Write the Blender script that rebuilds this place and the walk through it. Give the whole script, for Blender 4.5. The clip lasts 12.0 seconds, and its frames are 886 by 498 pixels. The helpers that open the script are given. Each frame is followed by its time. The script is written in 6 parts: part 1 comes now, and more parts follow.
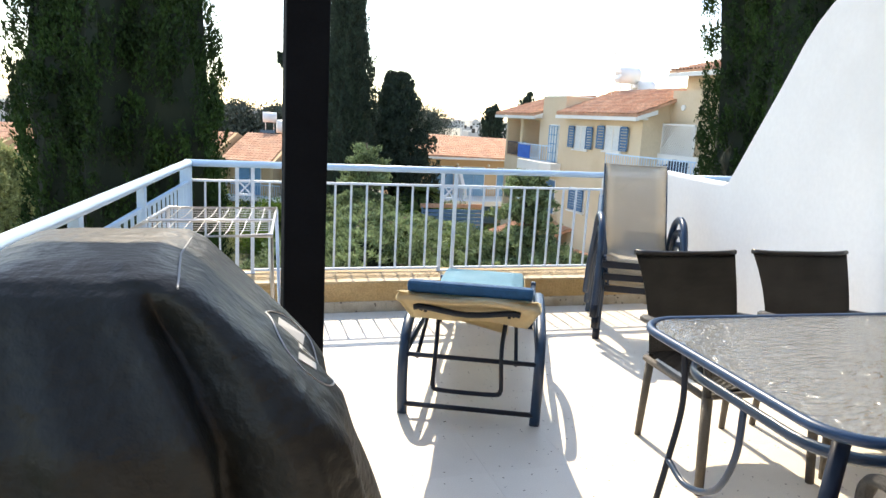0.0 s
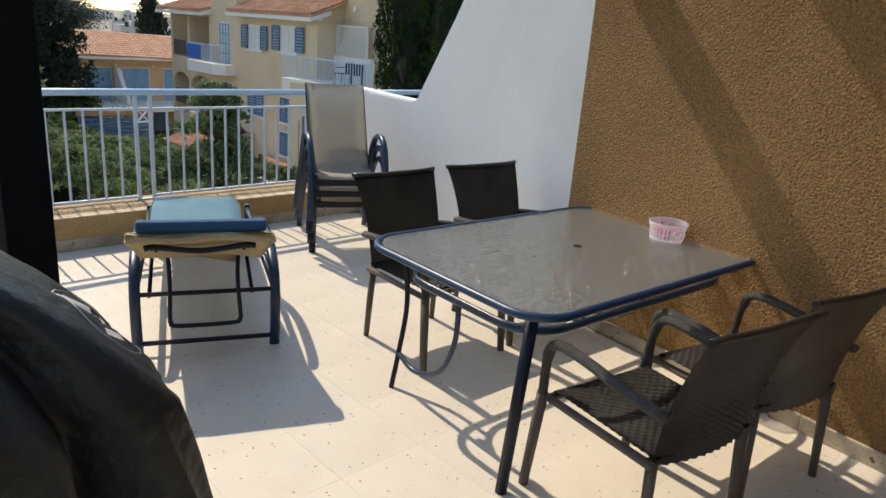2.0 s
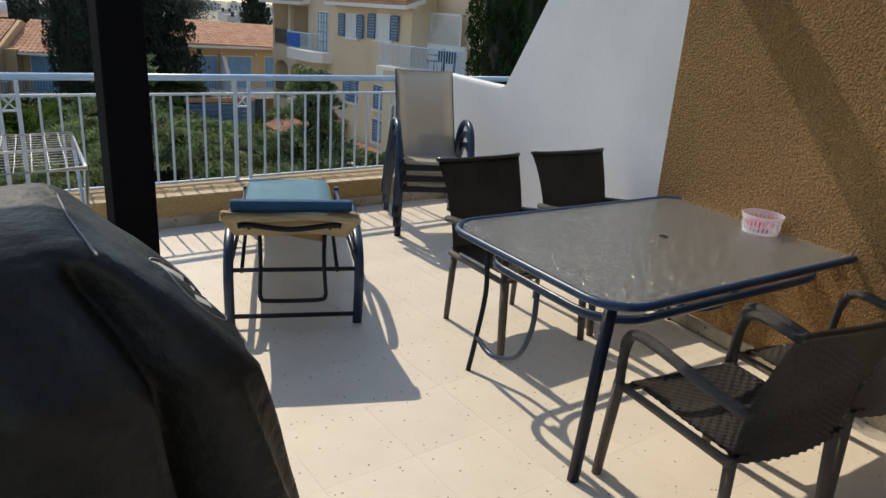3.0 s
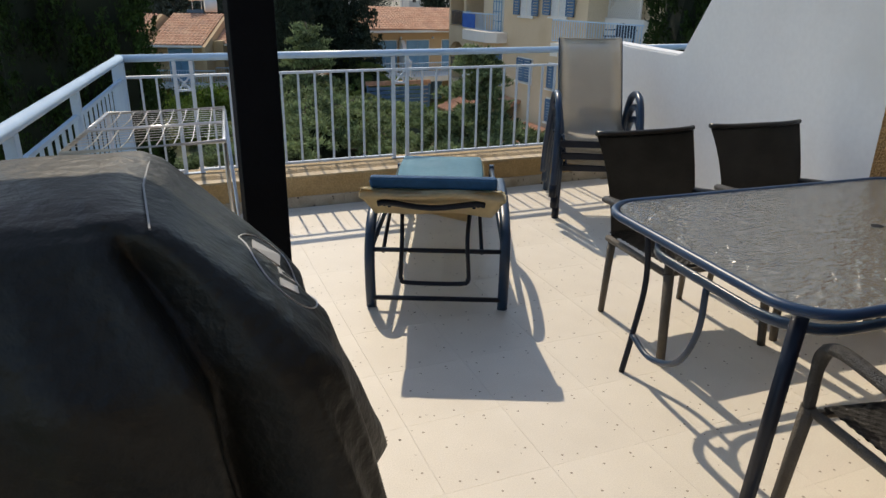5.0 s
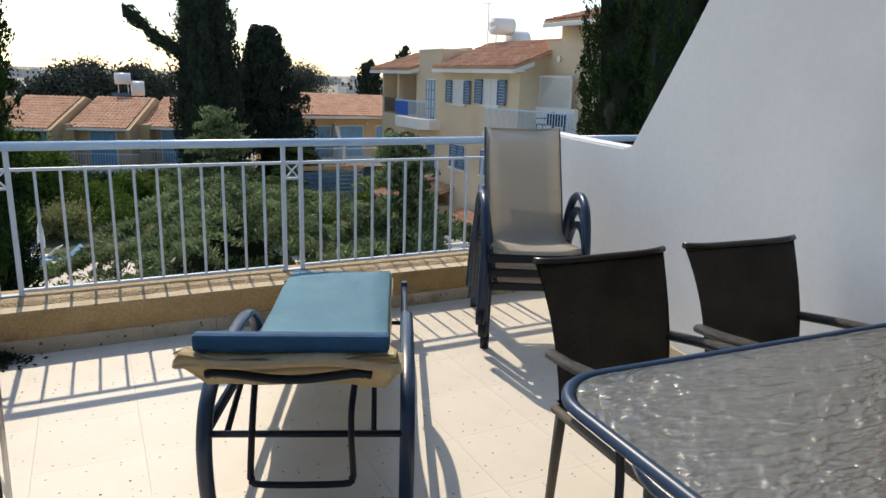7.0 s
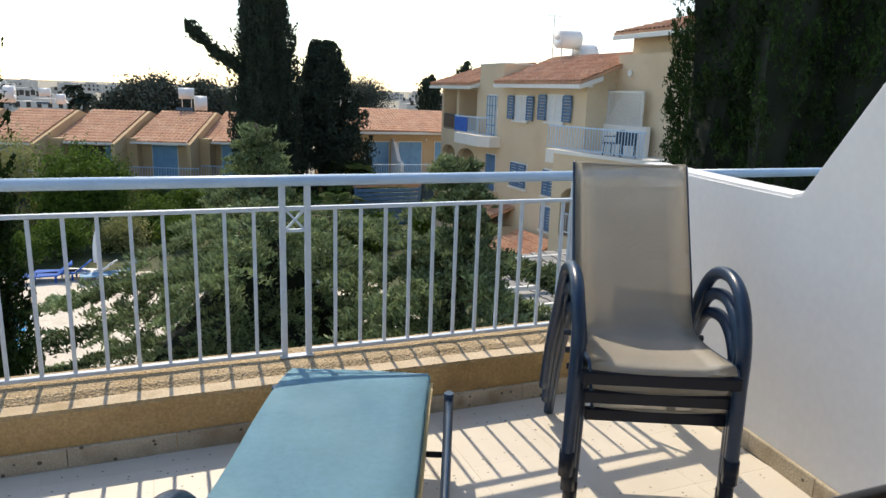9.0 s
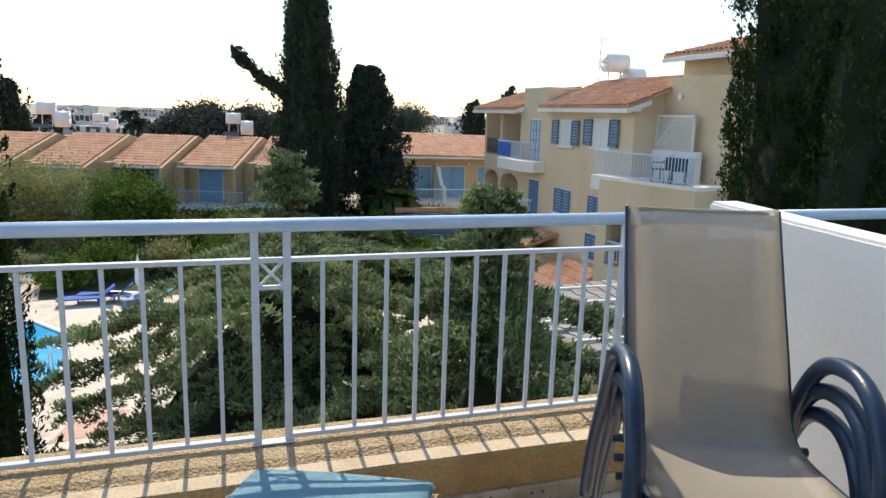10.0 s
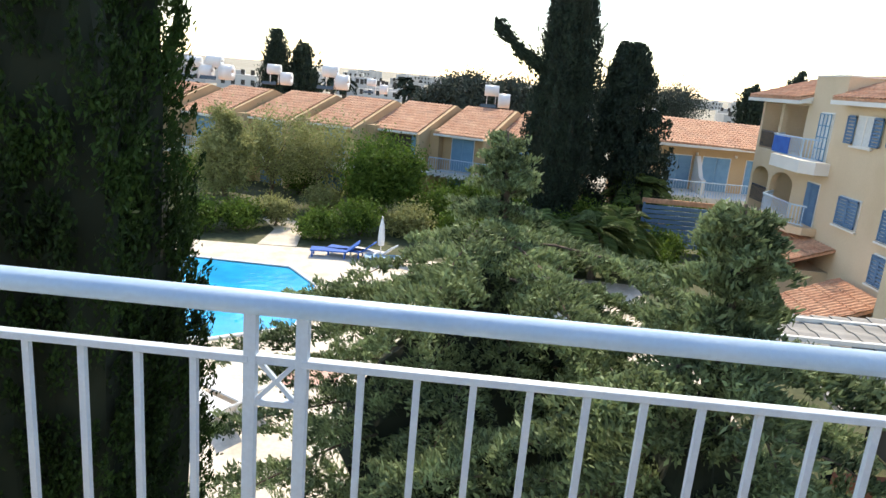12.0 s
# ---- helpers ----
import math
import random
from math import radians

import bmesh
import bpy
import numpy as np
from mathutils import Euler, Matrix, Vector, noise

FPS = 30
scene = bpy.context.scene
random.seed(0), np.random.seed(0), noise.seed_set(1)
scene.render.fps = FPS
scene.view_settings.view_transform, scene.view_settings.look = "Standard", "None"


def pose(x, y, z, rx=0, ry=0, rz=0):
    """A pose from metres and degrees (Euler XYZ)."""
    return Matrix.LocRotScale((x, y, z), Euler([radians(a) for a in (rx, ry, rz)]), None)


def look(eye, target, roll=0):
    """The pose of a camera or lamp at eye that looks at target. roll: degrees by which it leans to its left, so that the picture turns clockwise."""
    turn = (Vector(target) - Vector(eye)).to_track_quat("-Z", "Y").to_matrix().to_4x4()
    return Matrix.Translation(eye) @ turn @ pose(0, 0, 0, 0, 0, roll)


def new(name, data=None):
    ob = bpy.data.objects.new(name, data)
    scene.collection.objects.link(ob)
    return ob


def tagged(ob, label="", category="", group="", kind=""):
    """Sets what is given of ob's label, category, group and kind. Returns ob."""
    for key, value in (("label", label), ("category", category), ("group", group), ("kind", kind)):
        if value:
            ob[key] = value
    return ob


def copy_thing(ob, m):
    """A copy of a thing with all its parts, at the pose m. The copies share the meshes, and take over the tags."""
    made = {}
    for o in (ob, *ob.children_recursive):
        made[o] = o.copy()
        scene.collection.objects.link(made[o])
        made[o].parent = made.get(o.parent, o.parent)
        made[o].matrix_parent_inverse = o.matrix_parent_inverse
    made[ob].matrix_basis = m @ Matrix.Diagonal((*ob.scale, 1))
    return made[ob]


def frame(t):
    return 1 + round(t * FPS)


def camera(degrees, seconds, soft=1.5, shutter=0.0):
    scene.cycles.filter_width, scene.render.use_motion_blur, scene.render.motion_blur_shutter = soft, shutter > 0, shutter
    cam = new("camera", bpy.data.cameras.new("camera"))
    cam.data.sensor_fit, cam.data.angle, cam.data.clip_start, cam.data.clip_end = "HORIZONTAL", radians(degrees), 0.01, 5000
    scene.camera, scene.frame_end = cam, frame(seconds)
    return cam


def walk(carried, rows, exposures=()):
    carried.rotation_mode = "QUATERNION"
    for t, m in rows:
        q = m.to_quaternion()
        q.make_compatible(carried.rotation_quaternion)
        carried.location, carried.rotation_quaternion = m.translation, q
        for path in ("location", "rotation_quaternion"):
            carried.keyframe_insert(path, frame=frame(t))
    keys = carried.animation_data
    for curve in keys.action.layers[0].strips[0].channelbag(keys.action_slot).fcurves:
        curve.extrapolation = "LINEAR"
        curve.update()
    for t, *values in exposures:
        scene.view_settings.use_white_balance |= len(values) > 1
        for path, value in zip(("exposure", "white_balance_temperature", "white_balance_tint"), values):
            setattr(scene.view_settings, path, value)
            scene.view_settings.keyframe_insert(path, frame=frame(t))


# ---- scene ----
cam = camera(65.3, 12.0)
PATH = [
    (0, (-0.292, 1.002, 1.509), (0.298, 2.876, 1.135), 3.1),
    (0.5, (-0.394, 0.989, 1.549), (0.55, 2.699, 1.121), 0.8),
    (1, (-0.458, 0.927, 1.6), (0.68, 2.493, 1.1), 1.7),
    (1.5, (-0.497, 0.871, 1.643), (0.778, 2.32, 1.121), 3.3),
    (2, (-0.591, 0.913, 1.674), (0.744, 2.279, 1.083), 4.5),
    (2.5, (-0.598, 0.911, 1.677), (0.847, 2.161, 1.084), 5.8),
    (3, (-0.578, 0.876, 1.662), (0.558, 2.393, 1.022), 4.0),
    (3.5, (-0.557, 0.845, 1.649), (0.336, 2.465, 0.89), 4.1),
    (3.7, (-0.532, 0.841, 1.626), (0.201, 2.519, 0.823), 3.8),
    (5.3, (-0.274, 1.164, 1.537), (0.434, 2.917, 0.885), 0.3),
    (5.5, (-0.228, 1.234, 1.515), (0.523, 2.987, 0.91), 1.2),
    (6, (-0.033, 1.471, 1.519), (0.758, 3.224, 0.97), 3.3),
    (6.5, (0.108, 1.709, 1.517), (0.967, 3.45, 1.039), 2.9),
    (7, (0.282, 2.004, 1.513), (1.169, 3.732, 1.033), 1.8),
    (7.2, (0.341, 2.122, 1.51), (1.137, 3.904, 1.069), 2.2),
    (8.8, (0.806, 3.139, 1.494), (1.57, 4.935, 1.058), 2.6),
    (9, (0.877, 3.266, 1.493), (1.615, 5.071, 1.05), 1.9),
    (9.5, (1.044, 3.56, 1.487), (1.887, 5.331, 1.096), 1.8),
    (10, (1.229, 3.86, 1.49), (1.851, 5.722, 1.11), 1.8),
    (10.5, (1.376, 4.127, 1.499), (1.681, 6.060, 1.087), 2.0),
    (11, (1.494, 4.426, 1.516), (1.837, 6.342, 1.056), 5.4),
    (11.5, (1.641, 4.688, 1.553), (1.805, 6.639, 1.142), 6.5),
    (12, (1.79, 4.977, 1.584), (1.726, 6.916, 1.098), 5.0),
]
EXPOSURES = [(0, 1.62, 7400, 10), (0.5, 1.25, 7400, 10), (1, 0.95, 7400, 10), (1.5, 0.63, 7400, 10), (2.5, 0.55, 7400, 10), (3.5, 0.24, 7300, 10), (5.5, 0.38, 7300, 10), (6.5, 0.47, 7200, 10), (9, 0.7, 7300, 10), (10.5, 0.9, 7300, 10), (11.5, 1.2, 7300, 10), (12, 1.2, 7400, 10)]
walk(cam, [(t, look(eye, target, roll)) for t, eye, target, roll in PATH], EXPOSURES)

# ---- light ----
SUN_UP, SUN_TURN = radians(47.5), radians(-1)
world = bpy.data.worlds.new("world")
scene.world = world
world.use_nodes = True
wn = world.node_tree.nodes
sky = wn.new("ShaderNodeTexSky")
sky.sky_type = "NISHITA"
sky.sun_disc = False
sky.sun_elevation = SUN_UP
sky.sun_rotation = SUN_TURN
sky.dust_density, sky.air_density, sky.ozone_density = 0.45, 1.0, 1.3
world.node_tree.links.new(sky.outputs[0], wn["Background"].inputs[0])
wn["Background"].inputs[1].default_value = 0.15
sun = new("sun", bpy.data.lights.new("sun", "SUN"))
sun.data.energy, sun.data.angle, sun.data.color = 2.6, radians(0.55), (1.0, 0.92, 0.80)
sun.matrix_world = look((0, 0, 0), (math.sin(-SUN_TURN) * -math.cos(SUN_UP), -math.cos(SUN_UP), -math.sin(SUN_UP)))

# ---- materials ----
def surface(name, c1, c2, scale=4.0, rough=0.6, fine=0.0, bump=0.0, bscale=60.0, metal=0.0, spots=None, stain=None, stain_scale=0.8, vary=0.0, bdist=0.01, sheen=0.0):
    """Two base colours mixed at a large scale, with fine grain, stains, spots and relief."""
    m = bpy.data.materials.new(name)
    m.use_nodes = True
    t = m.node_tree
    b = t.nodes["Principled BSDF"]
    co = t.nodes.new("ShaderNodeTexCoord").outputs["Object"]

    def noise_at(sc, detail=4.0):
        n = t.nodes.new("ShaderNodeTexNoise")
        n.inputs["Scale"].default_value, n.inputs["Detail"].default_value = sc, detail
        t.links.new(co, n.inputs["Vector"])
        return n.outputs["Fac"]

    def ramp(fac, lo, hi):
        r = t.nodes.new("ShaderNodeMapRange")
        r.inputs["From Min"].default_value, r.inputs["From Max"].default_value = lo, hi
        t.links.new(fac, r.inputs["Value"])
        return r.outputs["Result"]

    def mix(fac, a, bb, kind="MIX"):
        x = t.nodes.new("ShaderNodeMix")
        x.data_type, x.blend_type = "RGBA", kind
        for sock, v in ((x.inputs[0], fac), (x.inputs[6], a), (x.inputs[7], bb)):
            if isinstance(v, tuple):
                sock.default_value = (*v, 1)
            elif isinstance(v, (int, float)):
                sock.default_value = v
            else:
                t.links.new(v, sock)
        return x.outputs[2]

    col = mix(ramp(noise_at(scale), 0.3, 0.7), c1, c2)
    if fine:
        g = ramp(noise_at(bscale * 1.3, 2.0), 0.3, 0.7)
        mg = t.nodes.new("ShaderNodeMapRange")
        mg.inputs["To Min"].default_value, mg.inputs["To Max"].default_value = 1 - fine, 1 + fine
        t.links.new(g, mg.inputs["Value"])
        col = mix(1.0, col, mg.outputs["Result"], "MULTIPLY")
    if stain:
        col = mix(ramp(noise_at(stain_scale, 8.0), 0.52, 0.75), col, stain)
    if spots:
        sc, size, sc_col = spots
        v = t.nodes.new("ShaderNodeTexVoronoi")
        v.inputs["Scale"].default_value = sc
        t.links.new(co, v.inputs["Vector"])
        keep = t.nodes.new("ShaderNodeMath")
        keep.operation = "LESS_THAN"
        keep.inputs[1].default_value = size
        t.links.new(v.outputs["Distance"], keep.inputs[0])
        pick = t.nodes.new("ShaderNodeMath")
        pick.operation = "LESS_THAN"
        pick.inputs[1].default_value = 0.7
        t.links.new(v.outputs["Color"], pick.inputs[0])
        both = t.nodes.new("ShaderNodeMath")
        both.operation = "MULTIPLY"
        t.links.new(keep.outputs[0], both.inputs[0])
        t.links.new(pick.outputs[0], both.inputs[1])
        col = mix(both.outputs[0], col, sc_col)
    if vary:
        oi = t.nodes.new("ShaderNodeObjectInfo")
        mv = t.nodes.new("ShaderNodeMapRange")
        mv.inputs["To Min"].default_value, mv.inputs["To Max"].default_value = 1 - vary, 1 + vary
        t.links.new(oi.outputs["Random"], mv.inputs["Value"])
        col = mix(1.0, col, mv.outputs["Result"], "MULTIPLY")
    t.links.new(col, b.inputs["Base Color"])
    b.inputs["Roughness"].default_value = rough
    b.inputs["Metallic"].default_value = metal
    if bump:
        bp = t.nodes.new("ShaderNodeBump")
        bp.inputs["Strength"].default_value, bp.inputs["Distance"].default_value = bump, bdist
        t.links.new(noise_at(bscale, 3.0), bp.inputs["Height"])
        t.links.new(bp.outputs[0], b.inputs["Normal"])
    return m


def leaf_material(name, dark, light, through_light=0.25):
    m = bpy.data.materials.new(name)
    m.use_nodes = True
    t = m.node_tree
    b = t.nodes["Principled BSDF"]
    g = t.nodes.new("ShaderNodeNewGeometry")
    r = t.nodes.new("ShaderNodeValToRGB")
    r.color_ramp.elements[0].color, r.color_ramp.elements[1].color = (*dark, 1), (*light, 1)
    n = t.nodes.new("ShaderNodeTexNoise")
    n.inputs["Scale"].default_value = 1.6
    t.links.new(t.nodes.new("ShaderNodeTexCoord").outputs["Object"], n.inputs["Vector"])
    a = t.nodes.new("ShaderNodeMath")
    a.operation = "MULTIPLY_ADD"
    a.inputs[1].default_value = 0.55
    mr = t.nodes.new("ShaderNodeMapRange")
    mr.inputs["From Min"].default_value, mr.inputs["From Max"].default_value = 0.35, 0.7
    mr.inputs["To Max"].default_value = 0.5
    t.links.new(n.outputs["Fac"], mr.inputs["Value"])
    t.links.new(g.outputs["Random Per Island"], a.inputs[0])
    t.links.new(mr.outputs[0], a.inputs[2])
    t.links.new(a.outputs[0], r.inputs[0])
    t.links.new(r.outputs[0], b.inputs["Base Color"])
    b.inputs["Roughness"].default_value = 0.7
    b.inputs["Specular IOR Level"].default_value = 0.2
    tr = t.nodes.new("ShaderNodeBsdfTranslucent")
    t.links.new(r.outputs[0], tr.inputs["Color"])
    ms = t.nodes.new("ShaderNodeMixShader")
    ms.inputs[0].default_value = through_light
    t.links.new(b.outputs[0], ms.inputs[1])
    t.links.new(tr.outputs[0], ms.inputs[2])
    t.links.new(ms.outputs[0], t.nodes["Material Output"].inputs["Surface"])
    return m


def woven(name, c1, c2, scale, rough, see=0.0, bump=0.6, deep=0.75, glow=0.35):
    """Strands over and under, in object space."""
    m = surface(name, c1, c2, 6.0, rough)
    t = m.node_tree
    b = t.nodes["Principled BSDF"]
    co = t.nodes.new("ShaderNodeTexCoord").outputs["UV"]
    ck = t.nodes.new("ShaderNodeTexBrick")
    ck.inputs["Scale"].default_value = scale
    ck.inputs["Mortar Size"].default_value, ck.inputs["Mortar Smooth"].default_value = 0.07, 1.0
    ck.inputs["Color1"].default_value = ck.inputs["Color2"].default_value = (1, 1, 1, 1)
    ck.inputs["Mortar"].default_value = (0, 0, 0, 1)
    t.links.new(co, ck.inputs["Vector"])
    bp = t.nodes.new("ShaderNodeBump")
    bp.inputs["Strength"].default_value, bp.inputs["Distance"].default_value = bump, (0.012 if bump > 0.5 else 0.003)
    t.links.new(ck.outputs["Color"], bp.inputs["Height"])
    t.links.new(bp.outputs[0], b.inputs["Normal"])
    old = b.inputs["Base Color"].links[0].from_socket
    mx = t.nodes.new("ShaderNodeMix")
    mx.data_type, mx.blend_type = "RGBA", "MULTIPLY"
    mx.inputs[0].default_value = deep
    t.links.new(old, mx.inputs[6])
    t.links.new(ck.outputs["Color"], mx.inputs[7])
    t.links.new(mx.outputs[2], b.inputs["Base Color"])
    if see:
        tr = t.nodes.new("ShaderNodeBsdfTransparent")
        tl = t.nodes.new("ShaderNodeBsdfTranslucent")
        tl.inputs["Color"].default_value = (*c2, 1)
        ms = t.nodes.new("ShaderNodeMixShader")
        ms.inputs[0].default_value = see
        m2 = t.nodes.new("ShaderNodeMixShader")
        m2.inputs[0].default_value = glow
        t.links.new(b.outputs[0], m2.inputs[1])
        t.links.new(tl.outputs[0], m2.inputs[2])
        t.links.new(m2.outputs[0], ms.inputs[1])
        t.links.new(tr.outputs[0], ms.inputs[2])
        t.links.new(ms.outputs[0], t.nodes["Material Output"].inputs["Surface"])
    return m


def clear(name, tint, gloss_rough, see, bump=0.0, bscale=40.0, fres=0.25):
    """A thin tinted pane: lets light through, and mirrors by Fresnel."""
    m = bpy.data.materials.new(name)
    m.use_nodes = True
    t = m.node_tree
    t.nodes.remove(t.nodes["Principled BSDF"])
    tr, df, gl = (t.nodes.new("ShaderNodeBsdf" + k) for k in ("Transparent", "Diffuse", "Glossy"))
    tr.inputs["Color"].default_value = (*tint, 1)
    df.inputs["Color"].default_value = (tint[0] * 0.75, tint[1] * 0.78, tint[2] * 0.78, 1)
    gl.inputs["Roughness"].default_value = gloss_rough
    a, c = t.nodes.new("ShaderNodeMixShader"), t.nodes.new("ShaderNodeMixShader")
    a.inputs[0].default_value = 1 - see
    fr = t.nodes.new("ShaderNodeFresnel")
    fr.inputs["IOR"].default_value = 1.0 + 2.0 * fres
    t.links.new(tr.outputs[0], a.inputs[1])
    t.links.new(df.outputs[0], a.inputs[2])
    t.links.new(fr.outputs[0], c.inputs[0])
    t.links.new(a.outputs[0], c.inputs[1])
    t.links.new(gl.outputs[0], c.inputs[2])
    t.links.new(c.outputs[0], t.nodes["Material Output"].inputs["Surface"])
    if bump:
        n = t.nodes.new("ShaderNodeTexNoise")
        n.inputs["Scale"].default_value, n.inputs["Detail"].default_value = bscale, 2.0
        mp = t.nodes.new("ShaderNodeMapping")
        mp.inputs["Scale"].default_value = (0.45, 1.0, 1.0)
        t.links.new(t.nodes.new("ShaderNodeTexCoord").outputs["Object"], mp.inputs["Vector"])
        t.links.new(mp.outputs[0], n.inputs["Vector"])
        bp = t.nodes.new("ShaderNodeBump")
        bp.inputs["Strength"].default_value, bp.inputs["Distance"].default_value = bump, 0.012
        t.links.new(n.outputs["Fac"], bp.inputs["Height"])
        for s in (gl, df):
            t.links.new(bp.outputs[0], s.inputs["Normal"])
    return m


def rippled(name, tint):
    """Thick patterned glass: part clear, part bent by the ripples, with a little haze and a sharp gloss."""
    m = bpy.data.materials.new(name)
    m.use_nodes = True
    t = m.node_tree
    t.nodes.remove(t.nodes["Principled BSDF"])
    tr, rf, df, gl = (t.nodes.new("ShaderNodeBsdf" + k) for k in ("Transparent", "Refraction", "Diffuse", "Glossy"))
    tr.inputs["Color"].default_value = rf.inputs["Color"].default_value = (*tint, 1)
    rf.inputs["Roughness"].default_value, rf.inputs["IOR"].default_value = 0.10, 1.06
    df.inputs["Color"].default_value = (0.75, 0.80, 0.80, 1)
    gl.inputs["Roughness"].default_value = 0.18
    fr = t.nodes.new("ShaderNodeFresnel")
    fr.inputs["IOR"].default_value = 1.95
    n = t.nodes.new("ShaderNodeTexNoise")
    n.inputs["Scale"].default_value, n.inputs["Detail"].default_value, n.inputs["Distortion"].default_value = 40.0, 1.5, 0.8
    mp = t.nodes.new("ShaderNodeMapping")
    mp.inputs["Scale"].default_value = (0.45, 1.0, 1.0)
    t.links.new(t.nodes.new("ShaderNodeTexCoord").outputs["Object"], mp.inputs["Vector"])
    t.links.new(mp.outputs[0], n.inputs["Vector"])
    bp = t.nodes.new("ShaderNodeBump")
    bp.inputs["Strength"].default_value, bp.inputs["Distance"].default_value = 0.85, 0.012
    t.links.new(n.outputs["Fac"], bp.inputs["Height"])
    for b in (gl, df):
        t.links.new(bp.outputs[0], b.inputs["Normal"])
    steps = ((0.45, tr, rf), (0.12, None, df), (None, None, gl))
    last = None
    for fac, first, second in steps:
        mx = t.nodes.new("ShaderNodeMixShader")
        if fac is None:
            t.links.new(fr.outputs[0], mx.inputs[0])
        else:
            mx.inputs[0].default_value = fac
        t.links.new(first.outputs[0] if first else last.outputs[0], mx.inputs[1])
        t.links.new(second.outputs[0], mx.inputs[2])
        last = mx
    t.links.new(last.outputs[0], t.nodes["Material Output"].inputs["Surface"])
    return m


def translucent_plastic(name, c, see=0.45):
    m = surface(name, c, tuple(min(1, v * 1.1) for v in c), 8, 0.35)
    t = m.node_tree
    tr = t.nodes.new("ShaderNodeBsdfTransparent")
    ms = t.nodes.new("ShaderNodeMixShader")
    ms.inputs[0].default_value = see
    t.links.new(t.nodes["Principled BSDF"].outputs[0], ms.inputs[1])
    t.links.new(tr.outputs[0], ms.inputs[2])
    t.links.new(ms.outputs[0], t.nodes["Material Output"].inputs["Surface"])
    return m


TILE = surface("floor_tile", (0.64, 0.58, 0.49), (0.73, 0.67, 0.57), 2.2, 0.5, 0.06, 0.2, 160, spots=(27, 0.13, (0.27, 0.22, 0.16)), vary=0.012, stain=(0.60, 0.53, 0.43), stain_scale=1.3)
GROUT = surface("grout", (0.70, 0.64, 0.54), (0.74, 0.68, 0.58), 6, 0.9)
SKIRT = surface("skirting_stone", (0.40, 0.33, 0.23), (0.55, 0.47, 0.35), 5, 0.6, 0.15, 0.4, 90, stain=(0.28, 0.21, 0.13), stain_scale=6.0, spots=(18, 0.16, (0.12, 0.09, 0.06)), vary=0.06)
OCHRE = surface("ochre_stucco", (0.37, 0.200, 0.066), (0.46, 0.255, 0.092), 1.5, 0.9, 0.40, 1.0, 80, stain=(0.32, 0.165, 0.05), stain_scale=0.9, bdist=0.06)
PARAPET = surface("parapet_render", (0.42, 0.27, 0.11), (0.56, 0.38, 0.18), 4, 0.9, 0.16, 0.7, 60, stain=(0.26, 0.16, 0.07), stain_scale=3.5, bdist=0.02)
ROUGH = surface("rough_render", (0.52, 0.38, 0.22), (0.64, 0.49, 0.31), 5, 0.95, 0.28, 1.0, 90, bdist=0.03)
LEDGE = surface("ledge_render", (0.58, 0.46, 0.31), (0.68, 0.56, 0.40), 5, 0.9, 0.16, 0.5, 80, stain=(0.42, 0.31, 0.18), stain_scale=4.0)
WHITE = surface("white_wall_paint", (0.74, 0.74, 0.74), (0.80, 0.80, 0.79), 1.2, 0.85, 0.02, 0.0, 25, stain=(0.70, 0.695, 0.68), stain_scale=1.1)
RAIL = surface("pale_blue_paint", (0.41, 0.57, 0.75), (0.49, 0.64, 0.80), 6, 0.35, 0.03, 0.1, 60)
RAIL_W = surface("bleached_blue_paint", (0.56, 0.64, 0.74), (0.64, 0.71, 0.78), 8, 0.4, 0.04, 0.1, 80)
BLACK = surface("black_painted_timber", (0.004, 0.0045, 0.006), (0.006, 0.007, 0.009), 5, 0.75, 0.1, 0.2, 60)
BRASS = surface("worn_yellow_plate", (0.38, 0.30, 0.08), (0.46, 0.37, 0.12), 20, 0.5, 0.15, 0.2, 60)
BEAM = surface("dark_beam", (0.05, 0.035, 0.025), (0.07, 0.05, 0.035), 5, 0.7, 0.1, 0.2, 40)
NAVY = surface("navy_metal", (0.007, 0.026, 0.060), (0.011, 0.036, 0.08), 10, 0.32, 0.03, 0.08, 90)
NAVY_D = surface("dark_navy_metal", (0.005, 0.009, 0.018), (0.008, 0.013, 0.026), 10, 0.35)
TEAL = surface("blue_table_metal", (0.008, 0.034, 0.085), (0.013, 0.046, 0.11), 10, 0.38)
BLUE_CUSHION = surface("faded_blue_fabric", (0.22, 0.44, 0.56), (0.28, 0.52, 0.63), 2.5, 0.85, 0.04, 0.25, 30, stain=(0.36, 0.58, 0.68), stain_scale=2.2)
BLUE_EDGE = surface("deep_blue_fabric", (0.012, 0.075, 0.17), (0.018, 0.10, 0.22), 8, 0.8, 0.1, 0.3, 40)
CREAM = surface("cream_fabric", (0.70, 0.58, 0.36), (0.78, 0.67, 0.45), 4, 0.9, 0.04, 0.3, 30)
SLING = woven("beige_mesh_sling", (0.64, 0.60, 0.52), (0.76, 0.71, 0.62), 110, 0.75, 0.18, 0.4, 0.6, 0.25)
WICKER = woven("dark_wicker", (0.065, 0.062, 0.058), (0.12, 0.115, 0.108), 40, 0.30, 0, 0.45)
WICKER_ARM = surface("dark_wicker_wrap", (0.026, 0.024, 0.022), (0.05, 0.047, 0.043), 30, 0.4, 0.25, 0.9, 200)
WICKER_LEG = surface("brown_wicker_leg", (0.09, 0.075, 0.058), (0.12, 0.10, 0.08), 30, 0.5, 0.2, 0.8, 220)
GLASS_TOP = rippled("rippled_glass", (0.975, 0.995, 0.99))
